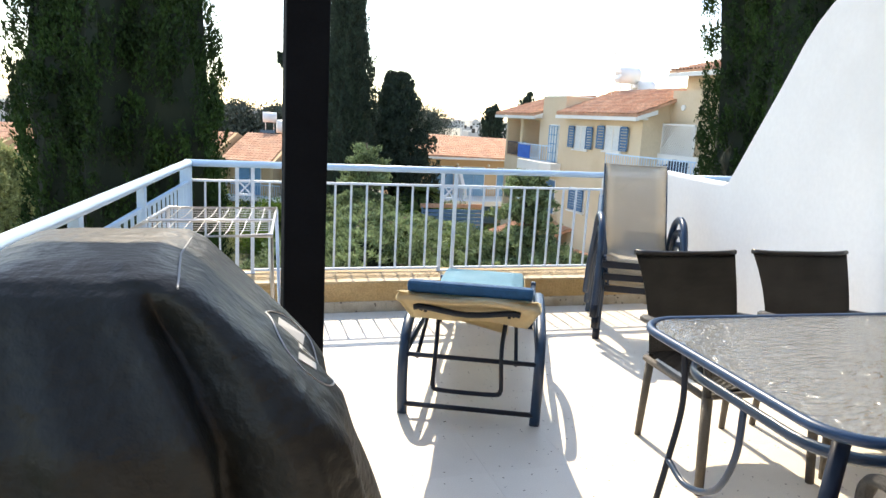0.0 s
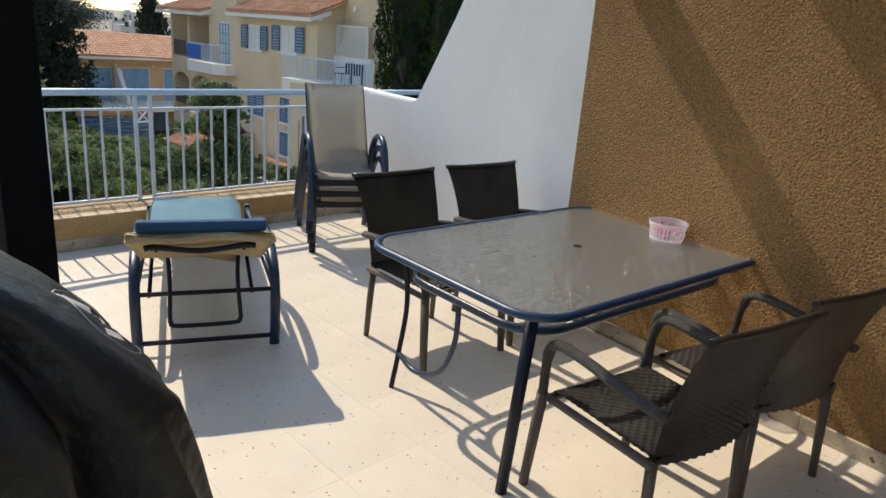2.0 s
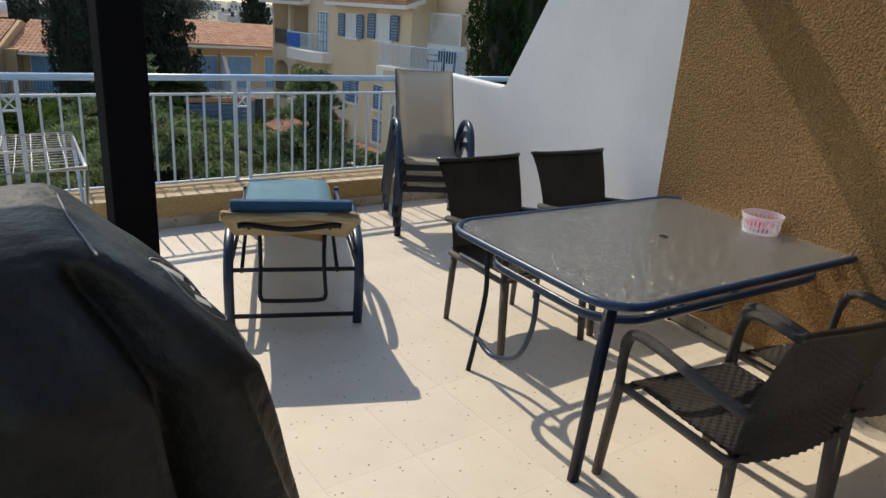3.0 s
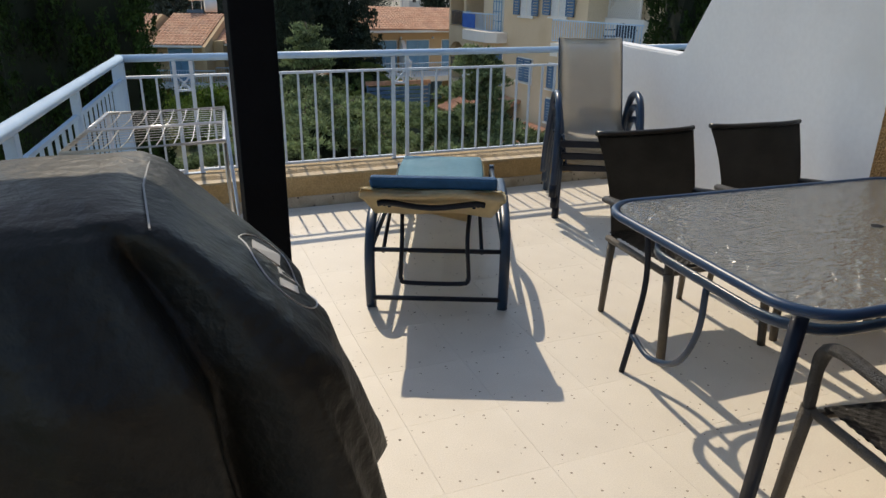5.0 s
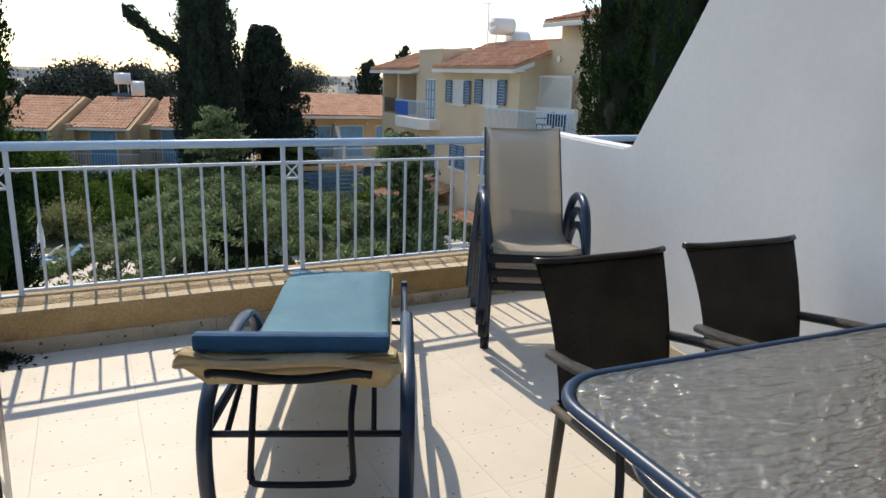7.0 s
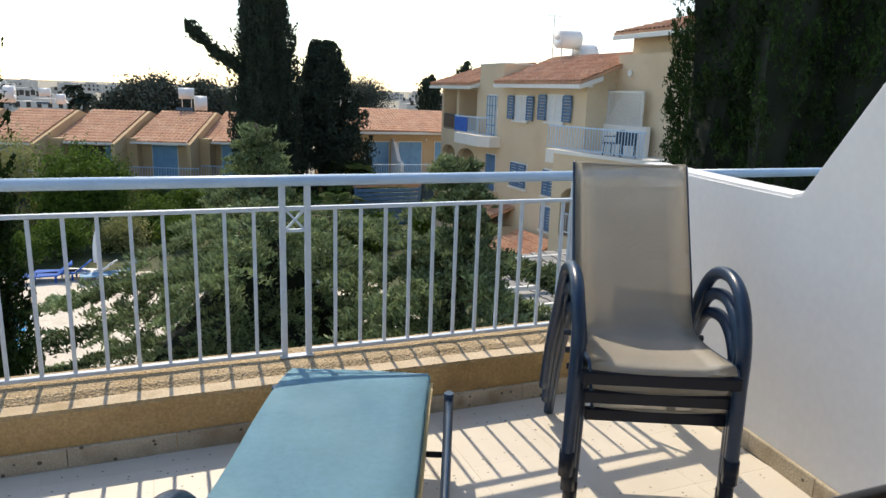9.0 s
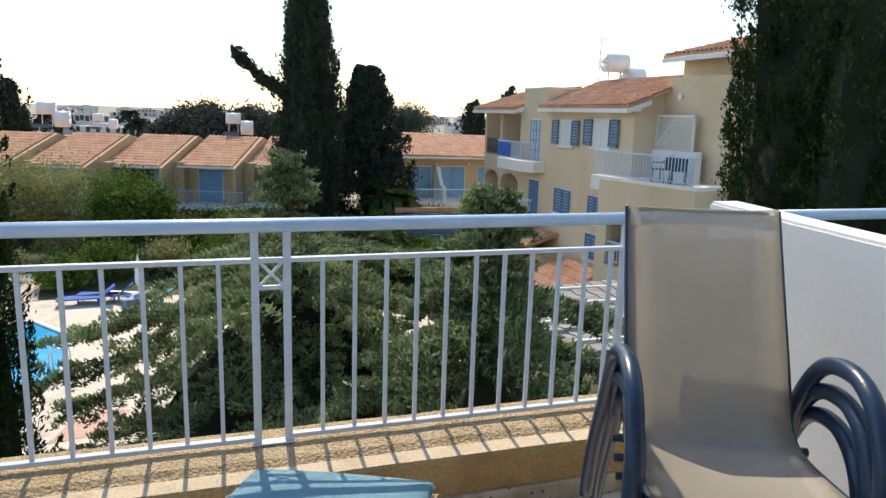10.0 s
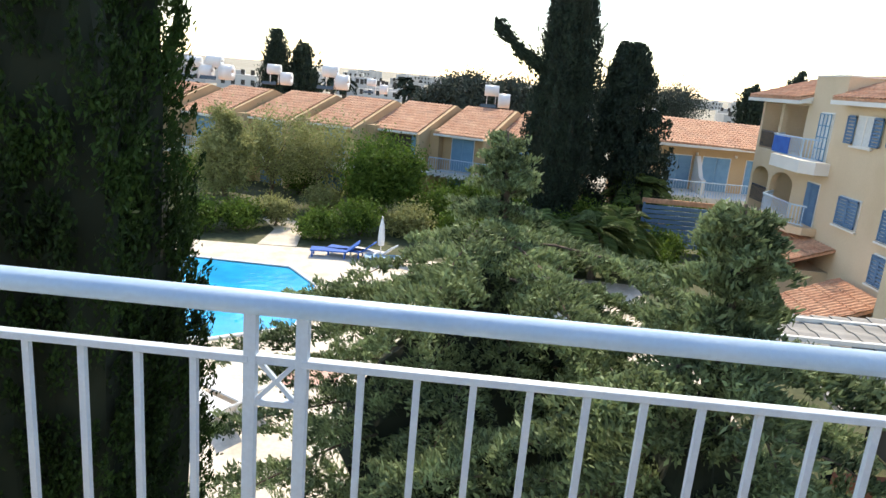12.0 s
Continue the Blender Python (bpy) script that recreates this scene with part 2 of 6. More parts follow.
GLASS = clear("window_glass", (0.25, 0.3, 0.33), 0.02, 0.5, 0, 1, 0.3)
COVER = surface("black_vinyl_cover", (0.0115, 0.0127, 0.0112), (0.020, 0.0218, 0.0190), 3, 0.50, 0.14, 0.7, 26, bdist=0.012)
STITCH = surface("pale_stitching", (0.25, 0.25, 0.24), (0.3, 0.3, 0.3), 3, 0.8)
PRINT = surface("light_grey_print", (0.50, 0.50, 0.48), (0.56, 0.56, 0.54), 3, 0.7)
CHROME = surface("rack_steel", (0.55, 0.55, 0.56), (0.65, 0.65, 0.66), 20, 0.3, metal=0.9)
TUB = translucent_plastic("clear_violet_plastic", (0.80, 0.76, 0.84), 0.62)
PEG_R = surface("red_plastic", (0.75, 0.05, 0.09), (0.8, 0.08, 0.12), 5, 0.4)
PEG_B = surface("blue_plastic", (0.1, 0.2, 0.65), (0.12, 0.25, 0.7), 5, 0.4)
PEG_P = surface("pink_plastic", (0.8, 0.3, 0.45), (0.85, 0.35, 0.5), 5, 0.4)
WALL_A = surface("cream_render", (0.62, 0.49, 0.33), (0.68, 0.55, 0.39), 0.5, 0.9, 0.04, 0.2, 12, stain=(0.55, 0.42, 0.27), stain_scale=0.35)
WALL_B = surface("ochre_house_render", (0.50, 0.34, 0.19), (0.57, 0.40, 0.23), 0.5, 0.9, 0.05, 0.2, 12)
TRIM = surface("white_house_paint", (0.72, 0.70, 0.66), (0.78, 0.76, 0.72), 1, 0.8)
ROOF = surface("terracotta_tile", (0.50, 0.25, 0.15), (0.62, 0.37, 0.24), 1.3, 0.85, 0.22, 0.3, 7, stain=(0.40, 0.22, 0.15), stain_scale=0.9)
SHUT = surface("blue_shutter", (0.08, 0.17, 0.30), (0.11, 0.22, 0.37), 3, 0.6)
SHUT_P = surface("pale_blue_door", (0.13, 0.29, 0.46), (0.17, 0.35, 0.52), 3, 0.6)
CURTAIN = surface("white_curtain", (0.6, 0.62, 0.62), (0.7, 0.72, 0.72), 12, 0.9)
BLUE_CLOTH = surface("bright_blue_cloth", (0.02, 0.10, 0.42), (0.03, 0.14, 0.5), 3, 0.8)
# Flat dark colour that paints in the shade of rooms and shelters.
DARK = surface("painted_interior_shade", (0.05, 0.045, 0.04), (0.07, 0.06, 0.05), 1, 0.9)
PAVE = surface("pool_paving", (0.60, 0.52, 0.42), (0.70, 0.63, 0.53), 0.9, 0.85, 0.12, 0.3, 8, stain=(0.45, 0.38, 0.30), stain_scale=1.2)
PINK = surface("pink_paving", (0.55, 0.33, 0.26), (0.6, 0.38, 0.3), 1, 0.85)
SOIL = surface("garden_soil", (0.05, 0.07, 0.025), (0.10, 0.10, 0.05), 0.4, 0.95, 0.3, 0.5, 3)
FARLAND = surface("far_land", (0.22, 0.20, 0.14), (0.36, 0.33, 0.27), 0.02, 0.95, 0.2, 0, 0.2)
# Wall tones greyed to paint the town's distance haze.
TOWN = surface("hazed_town_wall", (0.42, 0.40, 0.38), (0.60, 0.57, 0.54), 0.1, 0.9, vary=0.12)
BARK = surface("bark", (0.10, 0.07, 0.05), (0.16, 0.12, 0.09), 4, 0.9, 0.2, 0.8, 20)
SHEET = surface("grey_roof_sheet", (0.24, 0.235, 0.22), (0.32, 0.31, 0.29), 1, 0.7, 0.06, 0.2, 8)
BRICK = surface("red_brick_counter", (0.25, 0.08, 0.04), (0.32, 0.11, 0.06), 3, 0.85)
WATER = surface("pool_water", (0.005, 0.30, 0.62), (0.01, 0.42, 0.72), 1.2, 0.06, 0, 0.6, 3.5, bdist=0.03)
TANK = surface("white_tank", (0.75, 0.75, 0.75), (0.8, 0.8, 0.8), 2, 0.4)
CYPRESS = leaf_material("cypress_leaf", (0.005, 0.011, 0.005), (0.045, 0.092, 0.020), 0.14)
# Two leaf colours greyed and lifted, with distance haze painted in.
HAZE_GREEN = leaf_material("hazed_tree_leaf", (0.045, 0.058, 0.048), (0.085, 0.105, 0.085), 0.1)
CYPRESS_HAZE = leaf_material("hazed_cypress_leaf", (0.016, 0.026, 0.020), (0.045, 0.068, 0.045), 0.1)
CEDAR = leaf_material("cedar_needles", (0.012, 0.026, 0.011), (0.40, 0.50, 0.25), 0.24)
BROAD = leaf_material("broad_leaf", (0.018, 0.045, 0.008), (0.17, 0.27, 0.045), 0.3)
OLIVE = leaf_material("olive_leaf", (0.12, 0.14, 0.05), (0.46, 0.46, 0.20), 0.35)
PALM = leaf_material("palm_leaf", (0.04, 0.07, 0.02), (0.16, 0.22, 0.07), 0.25)
# Near-black: painted crown shade, and also the dark branch and dry leaves.
CORE = surface("painted_shade_dark_plant", (0.010, 0.016, 0.008), (0.018, 0.024, 0.012), 3, 0.95)


for dull in (COVER, BLACK, NAVY_D):
    dull.node_tree.nodes["Principled BSDF"].inputs["Specular IOR Level"].default_value = 0.3
BLACK.node_tree.nodes["Principled BSDF"].inputs["Specular IOR Level"].default_value = 0.08


# ---- building blocks ----
def thing(name, label, category, at=(0, 0, 0), turn=0.0, group=""):
    ob = tagged(new(name), label, category, group)
    ob.matrix_world = pose(*at, 0, 0, turn)
    return ob


def part(name, bm, material, parent=None, label="", kind="", smooth=False):
    if smooth:
        for f in bm.faces:
            f.smooth = True
    me = bpy.data.meshes.new(name)
    bm.to_mesh(me)
    bm.free()
    me.materials.append(material)
    ob = new(name, me)
    ob.parent = parent
    return tagged(ob, label, kind=kind)


def setting(name, bm, material, label="", smooth=False):
    return part(name, bm, material, None, label, "structure", smooth)


def box(x0, x1, y0, y1, z0, z1, bm=None, bevel=0.0):
    own = bmesh.new()
    bmesh.ops.create_cube(own, size=1)
    bmesh.ops.transform(own, matrix=Matrix.Translation(((x0 + x1) / 2, (y0 + y1) / 2, (z0 + z1) / 2)) @ Matrix.Diagonal((x1 - x0, y1 - y0, z1 - z0, 1)), verts=own.verts)
    if bevel:
        bmesh.ops.bevel(own, geom=own.edges[:], offset=bevel, segments=2, affect="EDGES", profile=0.5)
    return join(bm, own)


def join(bm, own):
    if bm is None:
        return own
    me = bpy.data.meshes.new("tmp")
    own.to_mesh(me)
    own.free()
    bm.from_mesh(me)
    bpy.data.meshes.remove(me)
    return bm


def tube(points, r, bm=None, seg=8, closed=False, flat=1.0, up=(0, 0, 1), cap=True):
    """A tube along points. r may be a list; flat squeezes the section along the up side."""
    bm = bm or bmesh.new()
    pts = [Vector(p) for p in points]
    n = len(pts)
    rings = []
    for i, p in enumerate(pts):
        a = pts[(i - 1) % n] if (closed or i) else p
        b = pts[(i + 1) % n] if (closed or i < n - 1) else p
        d = (b - a).normalized()
        u = Vector(up)
        if abs(d.dot(u)) > 0.95:
            u = Vector((0, 1, 0))
        s = d.cross(u).normalized()
        if i and s.dot(last) < 0:
            s = -s
        last = s
        w = s.cross(d).normalized()
        rr = r[i] if isinstance(r, (list, tuple)) else r
        rings.append([bm.verts.new(p + s * math.cos(k) * rr + w * math.sin(k) * rr * flat) for k in (2 * math.pi * (j + 0.5) / seg for j in range(seg))])
    for i in range(n if closed else n - 1):
        A, B = rings[i], rings[(i + 1) % n]
        for j in range(seg):
            f = bm.faces.new((A[j], A[(j + 1) % seg], B[(j + 1) % seg], B[j]))
            f.smooth = seg > 4
    if cap and not closed:
        bm.faces.new(rings[0][::-1])
        bm.faces.new(rings[-1])
    return bm


def curve_through(points, n=6):
    """A smooth line through points."""
    P = [Vector(p) for p in points]
    P = [2 * P[0] - P[1]] + P + [2 * P[-1] - P[-2]]
    out = []
    for i in range(1, len(P) - 2):
        for k in range(n):
            t = k / n
            a, b, c, d = P[i - 1:i + 3]
            out.append(0.5 * (2 * b + (c - a) * t + (2 * a - 5 * b + 4 * c - d) * t * t + (3 * b - a - 3 * c + d) * t ** 3))
    return out + [P[-2]]


def prism(poly, z0, z1, bm=None):
    """A flat outline (x, y) raised from z0 to z1."""
    bm = bm or bmesh.new()
    lo = [bm.verts.new((x, y, z0)) for x, y in poly]
    hi = [bm.verts.new((x, y, z1)) for x, y in poly]
    bm.faces.new(lo[::-1])
    bm.faces.new(hi)
    for i in range(len(poly)):
        j = (i + 1) % len(poly)
        bm.faces.new((lo[i], lo[j], hi[j], hi[i]))
    bmesh.ops.recalc_face_normals(bm, faces=bm.faces)
    return bm


def strip(sections, bm=None, thick=0.0, uv=True):
    """A sheet through rows of points, given a thickness, with UVs in metres."""
    bm = bm or bmesh.new()
    lay = bm.loops.layers.uv.verify()
    rows = [[Vector(p) for p in s] for s in sections]
    grid = [[bm.verts.new(p) for p in s] for s in rows]
    v = [0.0]
    for i in range(1, len(rows)):
        v.append(v[-1] + (rows[i][0] - rows[i - 1][0]).length)
    for i in range(len(grid) - 1):
        for j in range(len(grid[0]) - 1):
            f = bm.faces.new((grid[i][j], grid[i][j + 1], grid[i + 1][j + 1], grid[i + 1][j]))
            f.smooth = True
            w = [(rows[a][b] - rows[a][0]).length for a, b in ((i, j), (i, j + 1), (i + 1, j + 1), (i + 1, j))]
            for lp, uu, vv in zip(f.loops, w, (v[i], v[i], v[i + 1], v[i + 1])):
                lp[lay].uv = (uu, vv)
    if thick:
        bmesh.ops.solidify(bm, geom=bm.faces[:], thickness=thick)
    return bm


def leaves_mesh(name, centres, dirs, lengths, widths, material, parent, seed=0, kind="stuff"):
    """Each leaf a folded pair of triangles at its own place."""
    rng = np.random.default_rng(seed)
    c = np.asarray(centres, dtype=np.float64)
    n = len(c)
    d = np.asarray(dirs, dtype=np.float64)
    d /= np.linalg.norm(d, axis=1, keepdims=True) + 1e-9
    rnd = rng.normal(size=(n, 3))
    s = np.cross(d, rnd)
    s /= np.linalg.norm(s, axis=1, keepdims=True) + 1e-9
    L = np.broadcast_to(np.asarray(lengths, dtype=np.float64), (n,))[:, None]
    W = np.broadcast_to(np.asarray(widths, dtype=np.float64), (n,))[:, None]
    co = np.empty((n, 4, 3))
    co[:, 0] = c - d * L * 0.5
    co[:, 1] = c + s * W * 0.5
    co[:, 2] = c + d * L * 0.5
    co[:, 3] = c - s * W * 0.5
    me = bpy.data.meshes.new(name)
    me.vertices.add(4 * n)
    me.vertices.foreach_set("co", co.ravel())
    me.loops.add(4 * n)
    me.loops.foreach_set("vertex_index", np.arange(4 * n))
    me.polygons.add(n)
    me.polygons.foreach_set("loop_start", np.arange(n) * 4)
    me.polygons.foreach_set("loop_total", np.full(n, 4))
    me.update()
    me.materials.append(material)
    ob = new(name, me)
    ob.parent = parent
    return tagged(ob, kind=kind)

# ---- the terrace ----
GROUND = -6.3
WX, WS = 2.51, 0.132   # the side wall's face: x = WX + WS * y


def wall_x(y):
    return WX + WS * y


setting("floor", prism([(-1.42, -1.6), (wall_x(-1.6) + 0.1, -1.6), (wall_x(6.4) + 0.1, 6.4), (-0.7, 6.4)], -0.25, -0.012), GROUT, "cream mortar bed under the terrace tiles")


def side_wall(name, y0, y1, top, x_off, thick, mat, label):
    """A length of the side wall with its top as a line of (y, z)."""
    bm = bmesh.new()
    out = [(y0, -0.3)] + [(y1, -0.3)] + top[::-1]
    a = [bm.verts.new((wall_x(y) + x_off, y, z)) for y, z in out]
    b = [bm.verts.new((wall_x(y) + x_off + thick, y, z)) for y, z in out]
    bm.faces.new(a)
    bm.faces.new(b[::-1])
    for i in range(len(out)):
        j = (i + 1) % len(out)
        bm.faces.new((a[i], b[i], b[j], a[j]))
    bmesh.ops.recalc_face_normals(bm, faces=bm.faces)
    bmesh.ops.bevel(bm, geom=[e for e in bm.edges if abs(e.verts[0].co.y - e.verts[1].co.y) + abs(e.verts[0].co.z - e.verts[1].co.z) > 1e-3 and e.calc_length() > 0.02 and min(v.co.z for v in e.verts) > 0.5], offset=0.012, segments=2, affect="EDGES")
    return setting(name, bm, mat, label)


white_top = [(3.43, 2.47), (3.9, 2.44), (4.15, 2.41), (4.30, 2.36), (4.42, 2.29), (4.52, 2.20), (4.62, 2.08), (4.80, 1.80), (5.22, 1.19), (5.25, 1.15), (5.30, 1.135), (5.6, 1.135), (5.9, 1.138), (6.2, 1.142), (6.44, 1.145)]
side_wall("wall_east_white", 3.43, 6.44, white_top, 0.0, 0.16, WHITE, "smooth white painted side wall with a sloping top edge")
side_wall("wall_east_ochre", -1.6, 3.43, [(-1.6, 2.9), (3.43, 2.9)], -0.02, 0.22, OCHRE, "rough ochre stucco side wall")
setting("wall_south", box(-1.6, 2.9, -1.8, -1.6, -0.3, 2.9), OCHRE, "rough ochre stucco house wall")

# parapet under the railing, with its step
def parapet_run(a, b, inward, name):
    """A low wall from a to b; inward is the side of the terrace."""
    a, b, n = Vector((*a, 0)), Vector((*b, 0)), Vector((*inward, 0))
    bm = bmesh.new()
    sec = [(0.0, -0.3), (0.0, 0.225), (-0.01, 0.238), (-0.085, 0.243), (-0.10, 0.25), (-0.12, 0.262), (-0.36, 0.262), (-0.37, -0.3)]
    steps = 24
    rows = [[bm.verts.new(a + (b - a) * i / steps + n * s[0] + Vector((0, 0, s[1] + (0.004 * noise.noise(Vector((i * 1.7, k, 3))) if k > 0 else 0)))) for k, s in enumerate(sec)] for i in range(steps + 1)]
    for i in range(steps):
        for k in range(len(sec) - 1):
            f = bm.faces.new((rows[i][k], rows[i + 1][k], rows[i + 1][k + 1], rows[i][k + 1]))
            f.material_index = 0 if k < 2 else (1 if k == 2 else 2)
    bm.faces.new(rows[0])
    bm.faces.new(rows[-1][::-1])
    bmesh.ops.recalc_face_normals(bm, faces=bm.faces)
    ob = setting(name, bm, PARAPET, "low ochre parapet with a pale ledge")
    ob.data.materials.append(LEDGE)
    ob.data.materials.append(ROUGH)
    return ob


parapet_run((-0.36, 6.10), (3.33, 6.10), (0, -1), "parapet_north")
parapet_run((-0.80, 2.0), (-0.33, 6.47), (1, -0.105), "parapet_west")
parapet_run((-1.19, -1.6), (-0.80, 2.0), (1, -0.105), "parapet_west_rear")

# railing
TOP, MID, LOW = 1.09, 0.965, 0.29


def rail_thing(name, label):
    return thing(name, label, "railing", (0, 0, 0))


def railing_front():
    r = rail_thing("terrace_railing", "pale blue metal railing with thin white balusters on the parapet")
    y = 6.335
    part("top_rail", tube([(-0.60, y, TOP), (3.25, y, TOP)], 0.032, seg=12, flat=0.8), RAIL, r)
    part("top_rail", tube([(3.45, y, TOP), (6.6, y, TOP)], 0.032, seg=12, flat=0.8), RAIL, r)
    spans = [(-0.56, -0.237), (-0.125, 1.355), (1.467, 2.86), (3.5, 6.5)]
    for a, b in spans:
        for z, h in ((MID, 0.009), (LOW, 0.009)):
            part("cross_rail", box(a, b, y - 0.014, y + 0.014, z - h, z + h, bevel=0.003), RAIL_W, r)
    for x in (-0.237, -0.125, 1.355, 1.467, 2.86):
        part("post", box(x - 0.0135, x + 0.0135, y - 0.0125, y + 0.0125, 0.262, TOP - 0.02, bevel=0.002), RAIL_W, r)
    for a in (-0.237, 1.355):
        b, z0, z1 = a + 0.112, 0.865, MID
        part("foot_plate", box(a - 0.02, b + 0.02, y - 0.02, y + 0.02, 0.266, 0.272), RAIL_W, r)
        part("panel_bar", box(a, b, y - 0.009, y + 0.009, z0 - 0.007, z0 + 0.007), RAIL_W, r)
        part("panel_bar", box(a, b, y - 0.009, y + 0.009, z1 - 0.009, z1 + 0.009), RAIL_W, r)
        part("panel_cross", tube([(a + 0.01, y - 0.003, z0), (b - 0.01, y - 0.003, z1)], 0.007, seg=4), RAIL_W, r)
        part("panel_cross", tube([(b - 0.01, y + 0.003, z0), (a + 0.01, y + 0.003, z1)], 0.007, seg=4), RAIL_W, r)
    bar = part("baluster", box(-0.0075, 0.0075, y - 0.0075, y + 0.0075, LOW, MID), RAIL_W, r)
    xs = [-0.46, -0.36] + [-0.125 + 1.48 / 12 * k for k in range(1, 12)] + [1.474 + 0.1205 * k for k in range(1, 12)] + [3.6 + 0.12 * k for k in range(24)]
    bar.location.x = xs[0]
    for x in xs[1:]:
        o = bar.copy()
        scene.collection.objects.link(o)
        o.location.x = x
    part("end_bracket", tube([(2.87, y, 0.9), (2.93, y, 1.04), (3.0, y, TOP - 0.02)], 0.010, seg=6), RAIL_W, r)
    part("corner_post", box(-0.63, -0.55, y - 0.06, y + 0.02, 0.25, TOP - 0.02, bevel=0.006), RAIL, r)


def railing_side():
    r = rail_thing("side_railing", "pale blue metal railing with flat blue posts along the terrace's side")
    a, b = Vector((-1.42, -1.5, 0)), Vector((-0.575, 6.335, 0))
    # the run leans outward a little towards the house
    line = [a.lerp(b, k / 8) for k in range(9)]
    part("top_rail", tube([p + Vector((0, 0, TOP)) for p in line], 0.032, seg=12, flat=0.8), RAIL, r)
    for z in (MID - 0.01, LOW):
        part("cross_rail", tube([p + Vector((0.0, 0, z)) for p in line], 0.016, seg=4, flat=0.8), RAIL, r)
    n = 62
    for k in range(1, n):
        p = a.lerp(b, k / n)
        part("baluster", box(p.x - 0.008, p.x + 0.008, p.y - 0.008, p.y + 0.008, LOW, MID), RAIL, r)
    for yy in (-0.3, 1.2, 2.5, 3.85, 4.9):
        k = (yy - a.y) / (b.y - a.y)
        p = a.lerp(b, k)
        part("post", box(p.x - 0.02, p.x + 0.02, p.y - 0.045, p.y + 0.045, 0.25, TOP - 0.02, bevel=0.004), RAIL, r)


railing_front()
railing_side()

# pergola that shades the wall
def pergola():
    p = thing("pergola", "black painted timber pergola post and dark beams over the terrace", "pergola", (-0.03, 3.58, 0))
    part("post", box(-0.075, 0.075, -0.075, 0.075, 0, 2.45, bevel=0.006), BLACK, p)
    half = [(0.036, 0.04), (0.035, 0.15), (0.030, 0.18), (0.022, 0.205), (0.028, 0.235), (0.028, 0.275), (0.017, 0.305)]
    plate = prism([(0.010 + x, z) for x, z in half] + [(0.010 - x, z) for x, z in reversed(half)], 0.0, 0.003)
    plate.transform(Matrix(((1, 0, 0, 0), (0, 0, -1, -0.0752), (0, 1, 0, 0), (0, 0, 0, 1))))
    part("plate", plate, BRASS, p, "worn yellow plate screwed to the post")
    for sx, sz in ((0.010, 0.285), (-0.008, 0.195), (0.028, 0.20)):
        part("screw", tube([(sx, -0.0780, sz), (sx, -0.0805, sz)], 0.006, seg=8), BLACK, p)
    for y in (3.58, 2.58, 1.58, 0.58, -0.42):
        part("beam", box(-0.9, wall_x(y) + 0.01, y - 0.07 - 3.58, y + 0.07 - 3.58, 2.45, 2.62, bevel=0.005), BEAM, p)
    for x in (-0.8, 1.0):
        part("rafter", box(x - 0.05, x + 0.05, -1.55 - 3.58, 0.0, 2.62, 2.76, bevel=0.004), BEAM, p)
    return p


pergola()

# ---- loose things on the terrace ----
def rounded_rect(w, d, r, n=6):
    pts = []
    for cx, cy, a0 in ((w / 2 - r, d / 2 - r, 0), (-w / 2 + r, d / 2 - r, 90), (-w / 2 + r, -d / 2 + r, 180), (w / 2 - r, -d / 2 + r, 270)):
        for k in range(n + 1):
            a = radians(a0 + 90 * k / n)
            pts.append((cx + r * math.cos(a), cy + r * math.sin(a)))
    return pts


def glass_table():
    t = thing("glass_table", "garden table with a rippled glass top and blue metal frame", "table", (2.11, 2.79, 0), -3.5)
    w, d, h, r = 1.66, 1.13, 0.735, 0.17
    out = rounded_rect(w - 0.03, d - 0.03, r)
    pane = part("glass_top", prism(out, h - 0.010, h - 0.004), GLASS_TOP, t, "rippled tempered glass top with a round centre hole")
    pane.visible_shadow = False
    part("rim", tube([(x, y, h - 0.014) for x, y in rounded_rect(w, d, r, 8)], 0.0175, seg=8, closed=True), TEAL, t, "blue metal rim")
    bm = bmesh.new()
    bmesh.ops.create_circle(bm, cap_ends=True, radius=0.022, segments=16, matrix=Matrix.Translation((0.05, 0.0, h - 0.001)))
    part("hole_plug", bm, NAVY_D, t, "dark plastic plug in the umbrella hole")
    feet = {(-1, -1): (-0.86, -0.50), (-1, 1): (-0.74, 0.40), (1, -1): (0.86, -0.50), (1, 1): (0.74, 0.40)}
    for (sx, sy), (fx, fy) in feet.items():
        if sy < 0:
            pts = [(fx, fy, 0.0), (sx * 0.76, -0.47, h - 0.03)]
            part("leg", tube(pts, [0.024, 0.026], seg=8), NAVY_D, t)
        else:
            pts = curve_through([(fx, fy, 0.0), (sx * 0.70, 0.41, 0.17), (sx * 0.65, 0.43, 0.42), (sx * 0.66, 0.46, h - 0.03)])
            part("leg", tube(pts, 0.013, seg=8), NAVY_D, t)
            brace = curve_through([(sx * 0.70, 0.41, 0.17), (sx * 0.71, 0.26, 0.14), (sx * 0.72, 0.08, 0.22), (sx * 0.73, -0.02, 0.40), (sx * 0.73, -0.03, h - 0.14)])
            part("brace", tube(brace, 0.013, seg=8), NAVY, t)
        part("pad", box(sx * 0.72 - 0.02, sx * 0.72 + 0.02, sy * 0.43 - 0.05, sy * 0.43 + 0.05, h - 0.022, h - 0.0105, bevel=0.004), RAIL_W, t, "clear plastic pad under the glass")
    ring = [(x, y - 0.03, h - 0.13) for x, y in rounded_rect(1.48, 0.86, 0.2)]
    part("stretcher_ring", tube(ring, 0.013, seg=6, closed=True, flat=1.6), NAVY, t)
    return t


